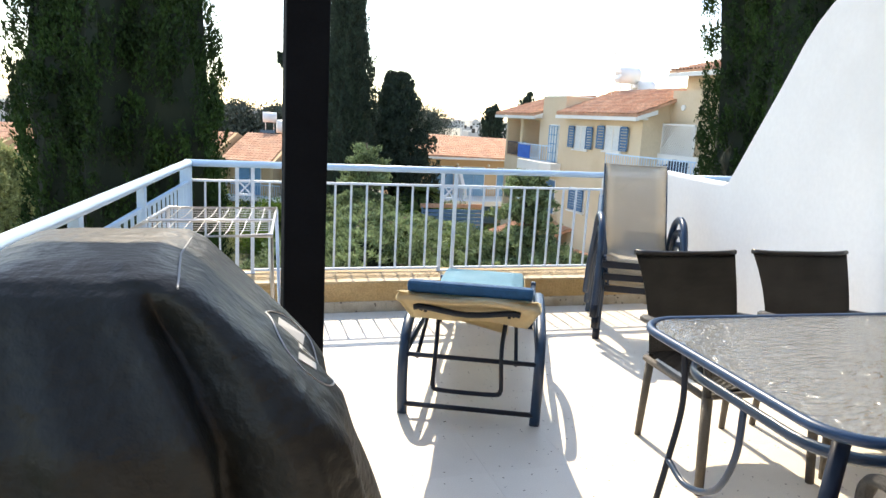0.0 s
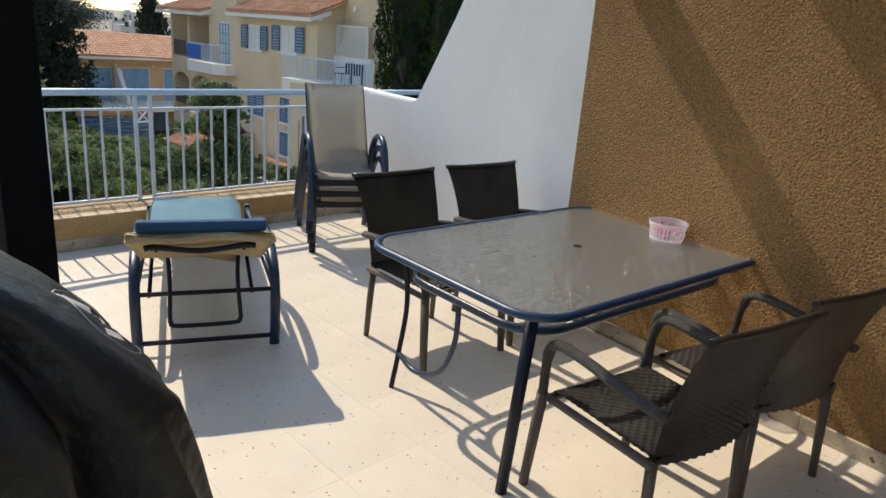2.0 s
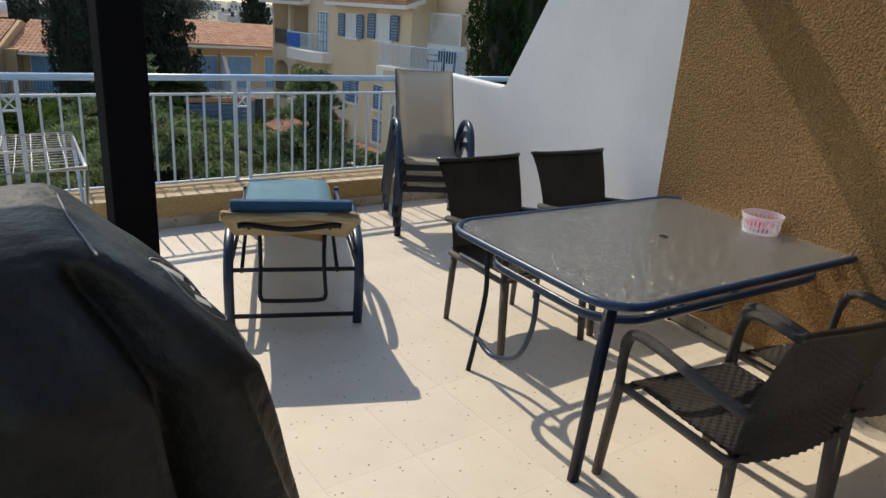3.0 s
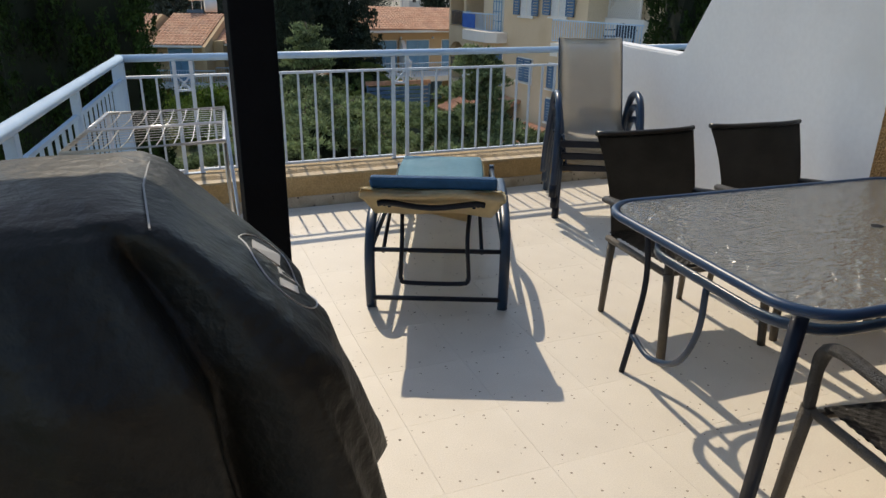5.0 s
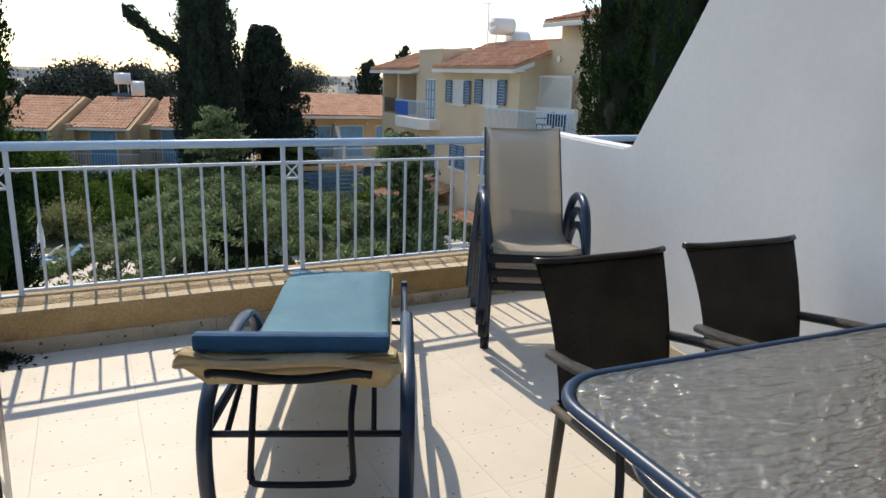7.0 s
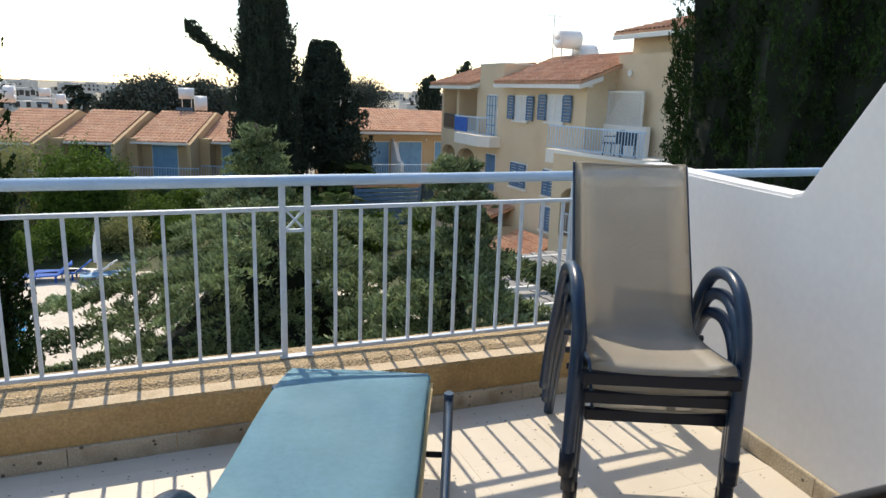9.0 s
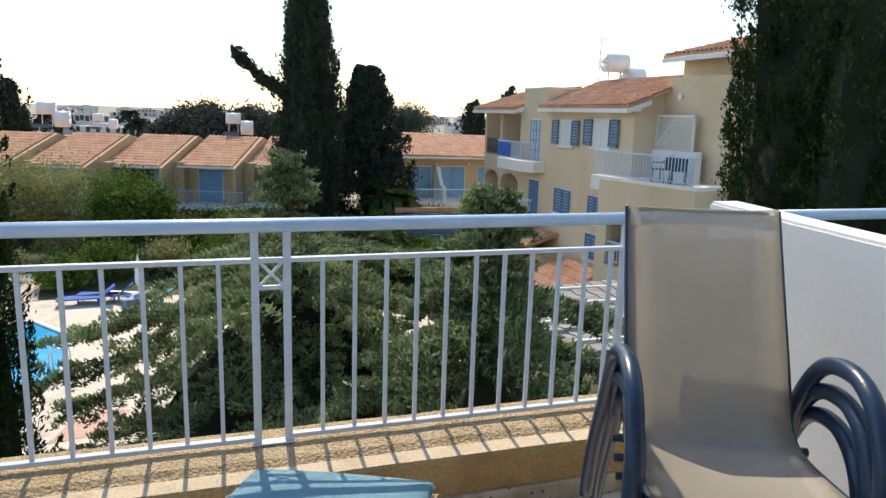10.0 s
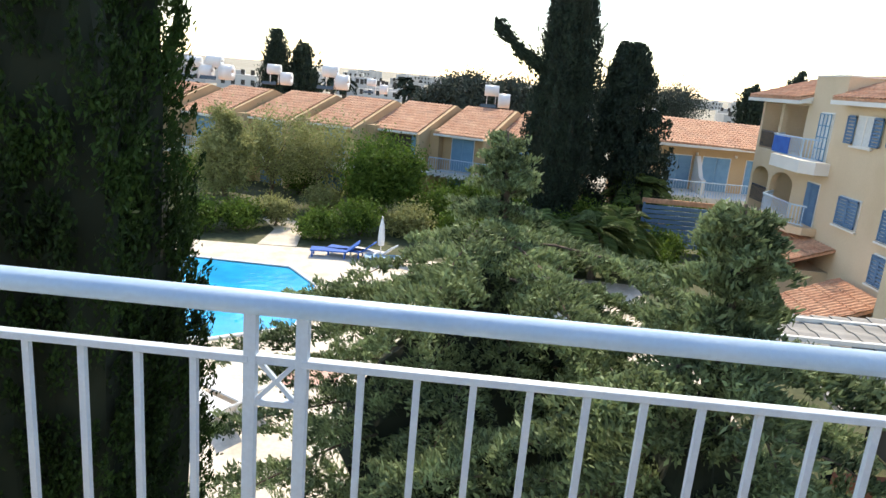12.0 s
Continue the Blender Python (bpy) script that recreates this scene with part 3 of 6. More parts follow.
def wicker_chair():
    c = thing("wicker_armchair", "dark woven wicker armchair with curved arms", "chair", group="chairs round the table")
    bw, n, rws = 0.275, 48, 44
    rows = []
    for i in range(rws + 1):
        k = i / rws
        z = 0.40 + 0.50 * k
        y = 0.24 + 0.035 * k + 0.08 * k * k
        w = bw * (0.88 + 0.10 * k + 0.07 * k ** 5)
        rows.append([(w * u, y + 0.035 * (1 - u * u) + 0.035 * k ** 3 * abs(u) ** 3 + (0.0032 if 0 < j < n else 0) * (1 if (i + j // 2) % 2 else -1), z + 0.008 * k ** 6 * abs(u) ** 3)
                     for j, u in ((j, 2 * j / n - 1) for j in range(n + 1))])
    part("backrest", strip(rows, thick=0.020), WICKER, c, "woven backrest")
    part("back_rim", tube(rows[-1][::4], 0.013, seg=6), WICKER, c, "rounded woven top edge")
    seat = []
    for i in range(61):
        v = i / 60
        row = []
        for j in range(67):
            u = 2 * j / 66 - 1
            over = 1 if (i // 2 + j // 3) % 2 else -1
            row.append((0.25 * u, -0.24 + 0.50 * v, 0.437 - 0.02 * math.sin(math.pi * v) * (1 - u * u) - (0.02 if i == 0 else 0) + (0.0024 if i > 1 else 0) * over * math.sin(math.pi * (j % 3 + 0.5) / 3)))
        seat.append(row)
    part("seat", strip(seat, thick=-0.03), WICKER, c, "woven seat")
    part("seat_frame", tube([(-0.255, 0.25, 0.41), (-0.27, -0.235, 0.41), (0.27, -0.235, 0.41), (0.255, 0.25, 0.41)], 0.017, seg=8), WICKER_LEG, c)
    for s in (-1, 1):
        arm = curve_through([(s * 0.275, -0.265, 0.40), (s * 0.285, -0.25, 0.58), (s * 0.29, -0.20, 0.645), (s * 0.29, -0.05, 0.645), (s * 0.285, 0.14, 0.62), (s * 0.262, 0.285, 0.60)], 5)
        part("arm", tube(arm, [0.021] * 5 + [0.025] * (len(arm) - 5), seg=8, flat=0.75), WICKER_ARM, c, "woven wicker arm")
        part("front_leg", tube([(s * 0.285, -0.30, 0.0), (s * 0.275, -0.265, 0.42)], [0.020, 0.024], seg=8), WICKER_LEG, c)
        part("rear_leg", tube([(s * 0.245, 0.26, 0.0), (s * 0.235, 0.235, 0.42)], [0.016, 0.021], seg=8), WICKER_LEG, c)
    return c


def sling_chair():
    c = thing("stacking_chair", "navy metal stacking armchair with a beige mesh sling seat", "chair", group="stacked sling chairs")
    prof = curve_through([(0.0, -0.255, 0.425), (0.0, -0.22, 0.447), (0.0, -0.05, 0.425), (0.0, 0.13, 0.41), (0.0, 0.22, 0.45), (0.0, 0.295, 0.60), (0.0, 0.40, 0.80), (0.0, 0.50, 1.0), (0.0, 0.52, 1.035)], 4)
    rows = []
    for k, p in enumerate(prof):
        f = k / (len(prof) - 1)
        hw = 0.236 - 0.008 * min(1, max(0, (f - 0.35) / 0.2))
        rows.append([(hw * u, p.y, p.z - 0.012 * (1 - u * u)) for u in (-1, -0.6, -0.2, 0.2, 0.6, 1)])
    part("sling", strip(rows, thick=0.004), SLING, c, "beige woven mesh seat and back")
    for s in (-1, 1):
        rail = [(s * (0.236 - 0.008 * min(1, max(0, (k / (len(prof) - 1) - 0.35) / 0.2))), p.y + 0.006, p.z - 0.009) for k, p in enumerate(prof)]
        part("side_tube", tube(rail, 0.009, seg=8), NAVY, c)
        leg = curve_through([(s * 0.283, -0.185, 0.0), (s * 0.277, -0.185, 0.30), (s * 0.275, -0.18, 0.50), (s * 0.275, -0.11, 0.64), (s * 0.275, 0.02, 0.69), (s * 0.275, 0.20, 0.64), (s * 0.275, 0.34, 0.46), (s * 0.285, 0.45, 0.25), (s * 0.285, 0.57, 0.0)], 6)
        part("arm_loop", tube(leg, 0.024, seg=8, flat=1.0), NAVY, c, "curved navy metal arm that runs into both legs")
        part("foot_cap", tube([(s * 0.283, -0.185, 0.0), (s * 0.282, -0.185, 0.09)], 0.027, seg=8), NAVY_D, c)
        part("seat_bolt", tube([(s * 0.22, -0.14, 0.40), (s * 0.27, -0.14, 0.40)], 0.012, seg=8), NAVY_D, c)
    part("front_bar", box(-0.262, 0.262, -0.245, -0.215, 0.365, 0.41, bevel=0.006), NAVY_D, c)
    part("back_bar", tube([(-0.20, 0.52, 1.02), (0.20, 0.52, 1.02)], 0.007, seg=8), SLING, c)
    part("rear_bar", tube([(-0.27, 0.20, 0.39), (0.27, 0.20, 0.39)], 0.013, seg=8), NAVY_D, c)
    return c


def sun_lounger():
    """The head is at y = 0, the foot at y = 2.12."""
    l = thing("sun_lounger", "navy metal sun lounger with a faded blue cushion", "sun lounger", (0.765, 3.94, 0), -23.3)
    W = 0.31
    line = curve_through([(0, 0.0, 0.73), (0, 0.35, 0.60), (0, 0.80, 0.42), (0, 1.2, 0.385), (0, 1.65, 0.40), (0, 2.0, 0.37), (0, 2.13, 0.32)], 5)
    us = [-1, -0.96, -0.6, -0.2, 0.2, 0.6, 0.96, 1]
    rows = [[(W * 0.93 * u, p.y, p.z + 0.018 + 0.008 * math.sin(k * 0.9) * (1 - u * u) - (0.02 if abs(u) == 1 else 0)) for u in us] for k, p in enumerate(line)]
    part("cushion", strip(rows, thick=-0.035), BLUE_CUSHION, l, "faded blue fabric cushion top")
    part("cushion_edge", box(-0.283, 0.303, -0.018, 0.03, 0.70, 0.758, bevel=0.014), BLUE_EDGE, l, "deep blue end of the cushion")
    under = [[((W + 0.02 - 0.03 * min(1, k / 6)) * u, p.y - (0.05 if k == 0 else 0), p.z - 0.022 - 0.02 * math.sin(math.pi * (u + 1) / 2) - (0.006 * math.sin(9 * u) if k < 4 else 0)) for u in us] for k, p in enumerate(line)]
    part("cushion_underside", strip(under, thick=-0.02), CREAM, l, "cream fabric underside of the cushion")
    hem = [[(0.008 + 0.335 * ws * uu, -0.055 + yy, 0.694 + zz + 0.006 * math.sin(5 * uu) - 0.012 * uu * uu) for uu in [j / 8 - 1 for j in range(17)]] for yy, zz, ws in ((0.10, 0.004, 1), (0.0, 0.002, 1), (-0.008, -0.010, 1), (0.0, -0.022, 0.99), (0.06, -0.045, 0.97), (0.11, -0.09, 0.92), (0.16, -0.145, 0.84), (0.32, -0.165, 0.78), (0.6, -0.235, 0.74))]
    part("cushion_hem", strip(hem, thick=0.006), CREAM, l, "cream fabric hem that overhangs the frame")
    flap = [[(-0.20 + 0.40 * u, 0.50 + 0.02 * u, 0.475 - v * (0.02 + 0.09 * u)) for u in [j / 5 for j in range(6)]] for v in (0, 0.5, 1)]
    part("hanging_flap", strip(flap, thick=0.004), CREAM, l, "sagging cream fabric flap")
    for s in (-1, 1):
        x = 0.025 + s * 0.34
        arch = curve_through([(x, 0.20, 0.0), (x, 0.165, 0.16), (x, 0.17, 0.32), (x, 0.25, 0.44), (x, 0.45, 0.505), (x, 0.75, 0.52), (x, 0.94, 0.495), (x, 1.05, 0.41), (x, 1.08, 0.30)], 5)
        part("arm_frame", tube(arch, 0.028, seg=8, flat=0.5), NAVY, l, "arched navy metal arm and leg")
        part("side_rail", tube([(x, 0.19, 0.33), (x, 1.2, 0.30), (x, 1.95, 0.30), (x, 2.08, 0.27)], 0.017, seg=8, flat=1.4), NAVY, l)
        part("rear_leg", tube(curve_through([(x, 1.95, 0.34), (x, 1.93, 0.15), (x, 1.86, 0.0)], 4), 0.020, seg=8, flat=1.2), NAVY, l)
        part("back_rail", tube([(s * 0.22, 0.0, 0.625), (s * 0.22, 0.85, 0.35)], 0.012, seg=6), NAVY_D, l)
        part("bracket", box(s * 0.20 - 0.008, s * 0.20 + 0.008, 0.05, 0.16, 0.59, 0.655, bevel=0.003), NAVY_D, l)
        part("strut", tube([(s * 0.24, 0.55, 0.46), (s * 0.25, 0.20, 0.31)], 0.011, seg=6), NAVY_D, l)
    part("head_bar", tube(curve_through([(-0.25, 0.0, 0.625), (-0.20, 0.0, 0.63), (0, 0.0, 0.608), (0.20, 0.0, 0.63), (0.25, 0.0, 0.625)], 4), 0.014, seg=8), NAVY_D, l)
    part("lower_bar", tube([(-0.315, 0.185, 0.06), (0.365, 0.185, 0.06)], 0.013, seg=8), NAVY_D, l)
    part("upper_bar", tube([(-0.315, 0.175, 0.33), (0.365, 0.175, 0.33)], 0.012, seg=8), NAVY_D, l)
    part("far_bar", tube([(-0.315, 1.90, 0.10), (0.365, 1.90, 0.10)], 0.012, seg=8), NAVY_D, l)
    u = curve_through([(-0.16, 0.30, 0.54), (-0.15, 0.16, 0.40), (-0.155, 0.12, 0.22), (-0.15, 0.115, 0.20), (-0.12, 0.11, 0.18), (0.15, 0.11, 0.18), (0.18, 0.115, 0.20), (0.185, 0.12, 0.22), (0.175, 0.16, 0.40), (0.19, 0.30, 0.54)], 4)
    part("prop_bar", tube(u, 0.0115, seg=8), NAVY_D, l, "bent metal prop under the backrest")
    return l


def grill_cover():
    g = thing("covered_barbecue", "barbecue under a fitted black vinyl cover with soft folds", "barbecue", (-0.42, 2.45, 0))
    rings = [(1.222, -0.66, -0.43, 2.33, 2.72), (1.208, -0.715, -0.378, 2.25, 2.79), (1.188, -0.735, -0.34, 2.22, 2.80), (1.08, -0.77, -0.225, 2.16, 2.80), (0.97, -0.79, -0.125, 2.10, 2.79), (0.92, -0.80, -0.09, 2.095, 2.80), (0.75, -0.81, -0.045, 2.10, 2.81), (0.52, -0.82, 0.01, 2.09, 2.83), (0.46, -0.82, 0.02, 2.085, 2.835), (0.43, -0.82, 0.0, 2.11, 2.82), (0.25, -0.82, -0.01, 2.12, 2.81), (0.03, -0.82, -0.01, 2.12, 2.81)]
    zs, out = [], []
    for i in range(len(rings) - 1):
        for k in range(5):
            f = k / 5
            out.append([a + (b - a) * f for a, b in zip(rings[i], rings[i + 1])])
    out.append(list(rings[-1]))
    bm = bmesh.new()
    grid = []
    n = 176

    def crease(v, at, rise, fall, high):
        """A sharp ridge: a gentle slope up to it, a steep one behind."""
        q = v - at
        return high * max(0.0, 1 + q / rise if q < 0 else 1 - q / fall)

    for z, x0, x1, y0, y1 in out:
        row = []
        cx, cy, w, d = (x0 + x1) / 2, (y0 + y1) / 2, (x1 - x0) / 2, (y1 - y0) / 2
        for j in range(n):
            s = 4.0 * j / n
            v = 2 * (s % 1) - 1
            sq = ((v, -1), (1, v), (-v, 1), (-1, -v))[int(s)]
            nm = (abs(sq[0]) ** 9 + abs(sq[1]) ** 9) ** (1 / 9)
            px, py = cx + w * sq[0] / nm, cy + d * sq[1] / nm
            drop = 1.2 - z
            k = min(1, drop * 5)
            fold = 0.035 * min(1, drop * 1.5) * noise.noise(Vector((px * 2.6, py * 2.6, z * 1.9)))
            fold += 0.008 * k * noise.noise(Vector((px * 9, py * 9, z * 5)))
            fold += k * crease(s, 0.66, 0.45, 0.05, 0.050)
            fold -= min(1, drop * 14) * crease(s, 0.80 - 0.22 * min(drop, 0.4), 0.10 - 0.12 * min(drop, 0.4), 0.12, 0.075)
            fold += min(1, drop * 3) * crease(s, 0.93, 0.14, 0.12, 0.03)
            fold += min(1, drop * 2) * crease(s, 0.40 - 0.1 * drop, 0.22, 0.08, 0.03)
            fold += k * crease(s, 1.14 + 0.55 * drop, 0.12, 0.35, 0.030)
            fold += min(1, drop * 1.5) * crease(s, 1.02 + 0.15 * drop, 0.10, 0.10, 0.03)
            fold += min(1, drop * 1.5) * crease(s, 1.78 - 0.3 * drop, 0.20, 0.12, 0.025)
            fold += 0.012 * k * math.sin(s * 19 + z * 6)
            r = math.hypot(px - cx, py - cy) or 1
            row.append(bm.verts.new((px + (px - cx) / r * fold + 0.42, py + (py - cy) / r * fold - 2.45, z + 0.012 * noise.noise(Vector((px * 5, py * 5, 1))))))
        grid.append(row)
    for A, B in zip(grid, grid[1:]):
        for j in range(n):
            bm.faces.new((A[j], B[j], B[(j + 1) % n], A[(j + 1) % n]))
    bm.faces.new(grid[0])
    bmesh.ops.recalc_face_normals(bm, faces=bm.faces)
    skin = np.array([v.co[:] for v in bm.verts])
    part("cover", bm, COVER, g, "black vinyl cover, stretched and creased", smooth=True)
    seam = [(-0.375 + 0.42, 2.20 - 2.45, 1.205), (-0.385 + 0.42, 2.45 - 2.45, 1.212), (-0.375 + 0.42, 2.68 - 2.45, 1.205)]
    part("seam", tube(seam, 0.0025, seg=4), STITCH, g, "pale stitched seam")
    # an oval badge with slanted bars on the sloping side
    c, ux, uy = Vector((-0.165 + 0.42, 2.45 - 2.45, 0.990)), Vector((0.0, 1.0, 0.0)), Vector((-0.70, 0, 0.71))
    nrm = ux.cross(uy).normalized()
    c = c - nrm * 0.02 if nrm.x < 0 else c + nrm * 0.02

    def lie(p, lift):
        """The point moved along the badge's normal until it lies on the cover."""
        q = np.array(p[:])
        nn = np.array(nrm[:]) * (1 if nrm.x > 0 else -1)
        dv = skin - q
        h = dv @ nn
        flat = np.linalg.norm(dv - h[:, None] * nn, axis=1)
        flat[np.abs(h) > 0.12] = 9
        near = np.argsort(flat)[:4]
        wt = 1 / (flat[near] + 0.003)
        return Vector(q + nn * (float((h[near] * wt).sum() / wt.sum()) + lift))
    ring = [lie(c + ux * 0.155 * math.cos(a) + uy * 0.10 * math.sin(a), 0.001) for a in (2 * math.pi * k / 48 for k in range(48))]
    part("badge_ring", tube(ring, 0.0020, seg=4, closed=True), PRINT, g, "thin pale oval printed on the cover")
    for k, (w, h) in enumerate(((0.045, 0.08), (0.03, 0.05), (0.025, 0.05), (0.03, 0.05), (0.03, 0.05))):
        bm = bmesh.new()
        o = c + ux * (0.11 - 0.048 * k) - nrm * 0.002
        q = [o - ux * w / 2 - uy * 0.03, o + ux * w / 2 - uy * 0.03, o + ux * (w / 2 - 0.02) + uy * (h - 0.03), o - ux * (w / 2 + 0.02) + uy * (h - 0.03)]
        vs = [bm.verts.new(lie(p, -0.002)) for p in q] + [bm.verts.new(lie(p, 0.002)) for p in q]
        for f in ((0, 1, 2, 3), (7, 6, 5, 4), (0, 4, 5, 1), (1, 5, 6, 2), (2, 6, 7, 3), (3, 7, 4, 0)):
            bm.faces.new([vs[i] for i in f])
        part("badge_bar", bm, PRINT, g, "pale printed bar")
    tie = curve_through([(0.0 + 0.42, 2.10 - 2.45, 0.48), (0.02 + 0.42, 2.09 - 2.45, 0.455), (0.03 + 0.42, 2.085 - 2.45, 0.43)], 4)
    part("tie", tube(tie, 0.008, seg=6), BLACK, g, "knotted black tie cord")
    return g


def drying_rack():
    r = thing("drying_rack", "folding steel clothes drying rack with thin wires", "drying rack", (-0.37, 4.23, 0))
    A, B, C, D = (0.31, 0.42, 1.0), (0.24, -0.38, 1.0), (-0.32, -0.43, 1.0), (-0.21, 0.40, 1.0)
    part("frame", tube([A, B, C, D], 0.009, seg=8, closed=True), CHROME, r)
    m0, m1 = [(Vector(a) + Vector(b)) / 2 for a, b in ((A, B), (D, C))]
    part("middle_bar", tube([m0, m1], 0.007, seg=6), CHROME, r)
    for k in range(1, 15):
        f = k / 15
        a, b = Vector(A).lerp(Vector(B), f), Vector(D).lerp(Vector(C), f)
        part("wire", tube([a + Vector((0, 0, 0.012)), b + Vector((0, 0, 0.012))], 0.0018, seg=4), CHROME, r)
    for k in range(1, 9):
        f = k / 9
        a, b = Vector(A).lerp(Vector(D), f), Vector(B).lerp(Vector(C), f)
        part("cross_wire", tube(curve_through([a, a.lerp(b, 0.25) + Vector((0, 0, -0.01)), a.lerp(b, 0.5), a.lerp(b, 0.75) + Vector((0, 0, -0.01)), b], 3), 0.0022, seg=4), CHROME, r)
    part("leg", tube([(0.31, 0.41, 0.995), (0.33, 0.10, 0.0)], 0.009, seg=8), CHROME, r)
    part("leg", tube([(0.24, -0.37, 0.995), (0.31, 0.35, 0.0)], 0.009, seg=8), CHROME, r)
    part("leg", tube([(-0.21, 0.39, 0.995), (-0.18, 0.10, 0.0)], 0.009, seg=8), CHROME, r)
    part("leg", tube([(-0.32, -0.42, 0.995), (-0.2, 0.35, 0.0)], 0.009, seg=8), CHROME, r)
    return r


def peg_tub():
    t = thing("peg_tub", "clear violet plastic tub of clothes pegs on the table", "tub", (2.73, 2.63, 0.732))
    bm = bmesh.new()
    for k in range(28):
        a = 2 * math.pi * k / 28
        da = 2 * math.pi / 28 * 0.62
        for z0, z1 in ((0.012, 0.038), (0.042, 0.068)):
            q = [(0.088 * math.cos(a), 0.088 * math.sin(a), z0), (0.088 * math.cos(a + da), 0.088 * math.sin(a + da), z0), (0.094 * math.cos(a + da), 0.094 * math.sin(a + da), z1), (0.094 * math.cos(a), 0.094 * math.sin(a), z1)]
            bm.faces.new([bm.verts.new(p) for p in q])
    for r0, r1, z0, z1 in ((0.085, 0.087, 0.0, 0.012), (0.089, 0.09, 0.037, 0.043), (0.096, 0.098, 0.068, 0.088)):
        ring = [[bm.verts.new((r * math.cos(2 * math.pi * k / 28), r * math.sin(2 * math.pi * k / 28), z)) for k in range(28)] for r, z in ((r0, z0), (r1, z1))]
        for k in range(28):
            bm.faces.new((ring[0][k], ring[0][(k + 1) % 28], ring[1][(k + 1) % 28], ring[1][k]))
    bmesh.ops.create_circle(bm, cap_ends=True, radius=0.086, segments=28)
    bmesh.ops.solidify(bm, geom=bm.faces[:], thickness=0.0015)
    part("basket", bm, TUB, t, "clear violet slotted plastic basket")
    part("rim", tube([(0.099 * math.cos(2 * math.pi * k / 28), 0.099 * math.sin(2 * math.pi * k / 28), 0.088) for k in range(28)], 0.004, seg=6, closed=True), TUB, t)
    rng = random.Random(4)
    for k in range(18):
        a, rr = rng.uniform(0, 6.28), 0.062 * math.sqrt(rng.random())
        m = Matrix.Translation((rr * math.cos(a), rr * math.sin(a), 0.018 + 0.055 * (k / 26))) @ Euler((rng.uniform(-0.4, 0.4), rng.uniform(-0.3, 0.3), rng.uniform(0, 6.28))).to_matrix().to_4x4()
        bm = box(-0.03, 0.03, 0.001, 0.006, -0.005, 0.005, bevel=0.0015)
        box(-0.03, 0.03, -0.006, -0.001, -0.005, 0.005, bm, bevel=0.0015)
        bmesh.ops.transform(bm, matrix=m, verts=bm.verts)
        part("clothes_peg", bm, rng.choice([PEG_R, PEG_R, PEG_P, PEG_P, PEG_B]), t, "plastic clothes peg")
    return t


glass_table()
first = wicker_chair()
first.matrix_world = pose(1.895, 3.52, 0, 0, 0, -2)
for x, y, a in ((2.57, 3.50, -5), (1.56, 1.98, 169), (2.20, 1.91, 167)):
    copy_thing(first, pose(x, y, 0, 0, 0, a))
low = sling_chair()
for k in range(3):
    p = Vector((2.565, 5.29, 0)) + Vector((-0.052, -0.058, 0)) * k
    m = pose(p.x, p.y, 0.10 * k, 0, 0, -24.6)
    if k:
        copy_thing(low, m)
    else:
        low.matrix_world = m
sun_lounger()
grill_cover()
drying_rack()
peg_tub()

# ---- the garden and the town ----
def sheet(pts, z, name, mat, label, thick=0.05):
    return setting(name, prism(pts, z - thick, z), mat, label)


sheet([(-3000, -600), (3000, -600), (3000, 4500), (-3000, 4500)], GROUND, "ground", FARLAND, "dry far land of the town", 1.0)
sheet([(-32, -8), (34, -8), (34, 50), (-32, 50)], GROUND + 0.03, "garden_ground", SOIL, "dark garden soil and low grass", 0.02)
POOL = [(-9.5, 31.0), (-5.0, 30.9), (-3.4, 28.8), (-3.1, 24.6), (-5.2, 23.0), (-9.5, 22.8)]
deck = [(-13, 14.5), (9, 14.5), (9, 33.0), (-3.7, 34.1), (-9.5, 33.6), (-13, 33.4)]
rim = bmesh.new()
ov = [rim.verts.new((x, y, GROUND + 0.08)) for x, y in deck]
iv = [rim.verts.new((x, y, GROUND + 0.08)) for x, y in POOL]
bot = [rim.verts.new((x, y, GROUND - 0.25)) for x, y in POOL]
oe = [rim.edges.new((ov[i], ov[(i + 1) % len(ov)])) for i in range(len(ov))]
ie = [rim.edges.new((iv[i], iv[(i + 1) % len(iv)])) for i in range(len(iv))]
bmesh.ops.triangle_fill(rim, use_beauty=True, edges=oe + ie)
for i in range(len(iv)):
    j = (i + 1) % len(iv)
    rim.faces.new((iv[i], iv[j], bot[j], bot[i]))
setting("pool_deck", rim, PAVE, "pale crazy-paved pool deck")
sheet(POOL, GROUND + 0.055, "pool_water", WATER, "bright blue swimming pool water")
sheet([(-2.6, 20.6), (-1.2, 21.0), (-1.0, 22.2), (-2.2, 22.4)], GROUND + 0.09, "pavement_inlay", PINK, "pink paving inlay in the deck", 0.02)
sheet([(-7.3, 33.9), (-5.6, 34.1), (-6.3, 38.5), (-8.0, 40.0), (-8.6, 39.0), (-7.4, 37)], GROUND + 0.07, "garden_path", PAVE, "pale garden path", 0.05)
pool_edge = bmesh.new()
tube([(x, y, GROUND + 0.10) for x, y in POOL], 0.12, pool_edge, seg=6, closed=True, flat=0.35)
setting("pool_coping", pool_edge, TRIM, "pale pool coping")


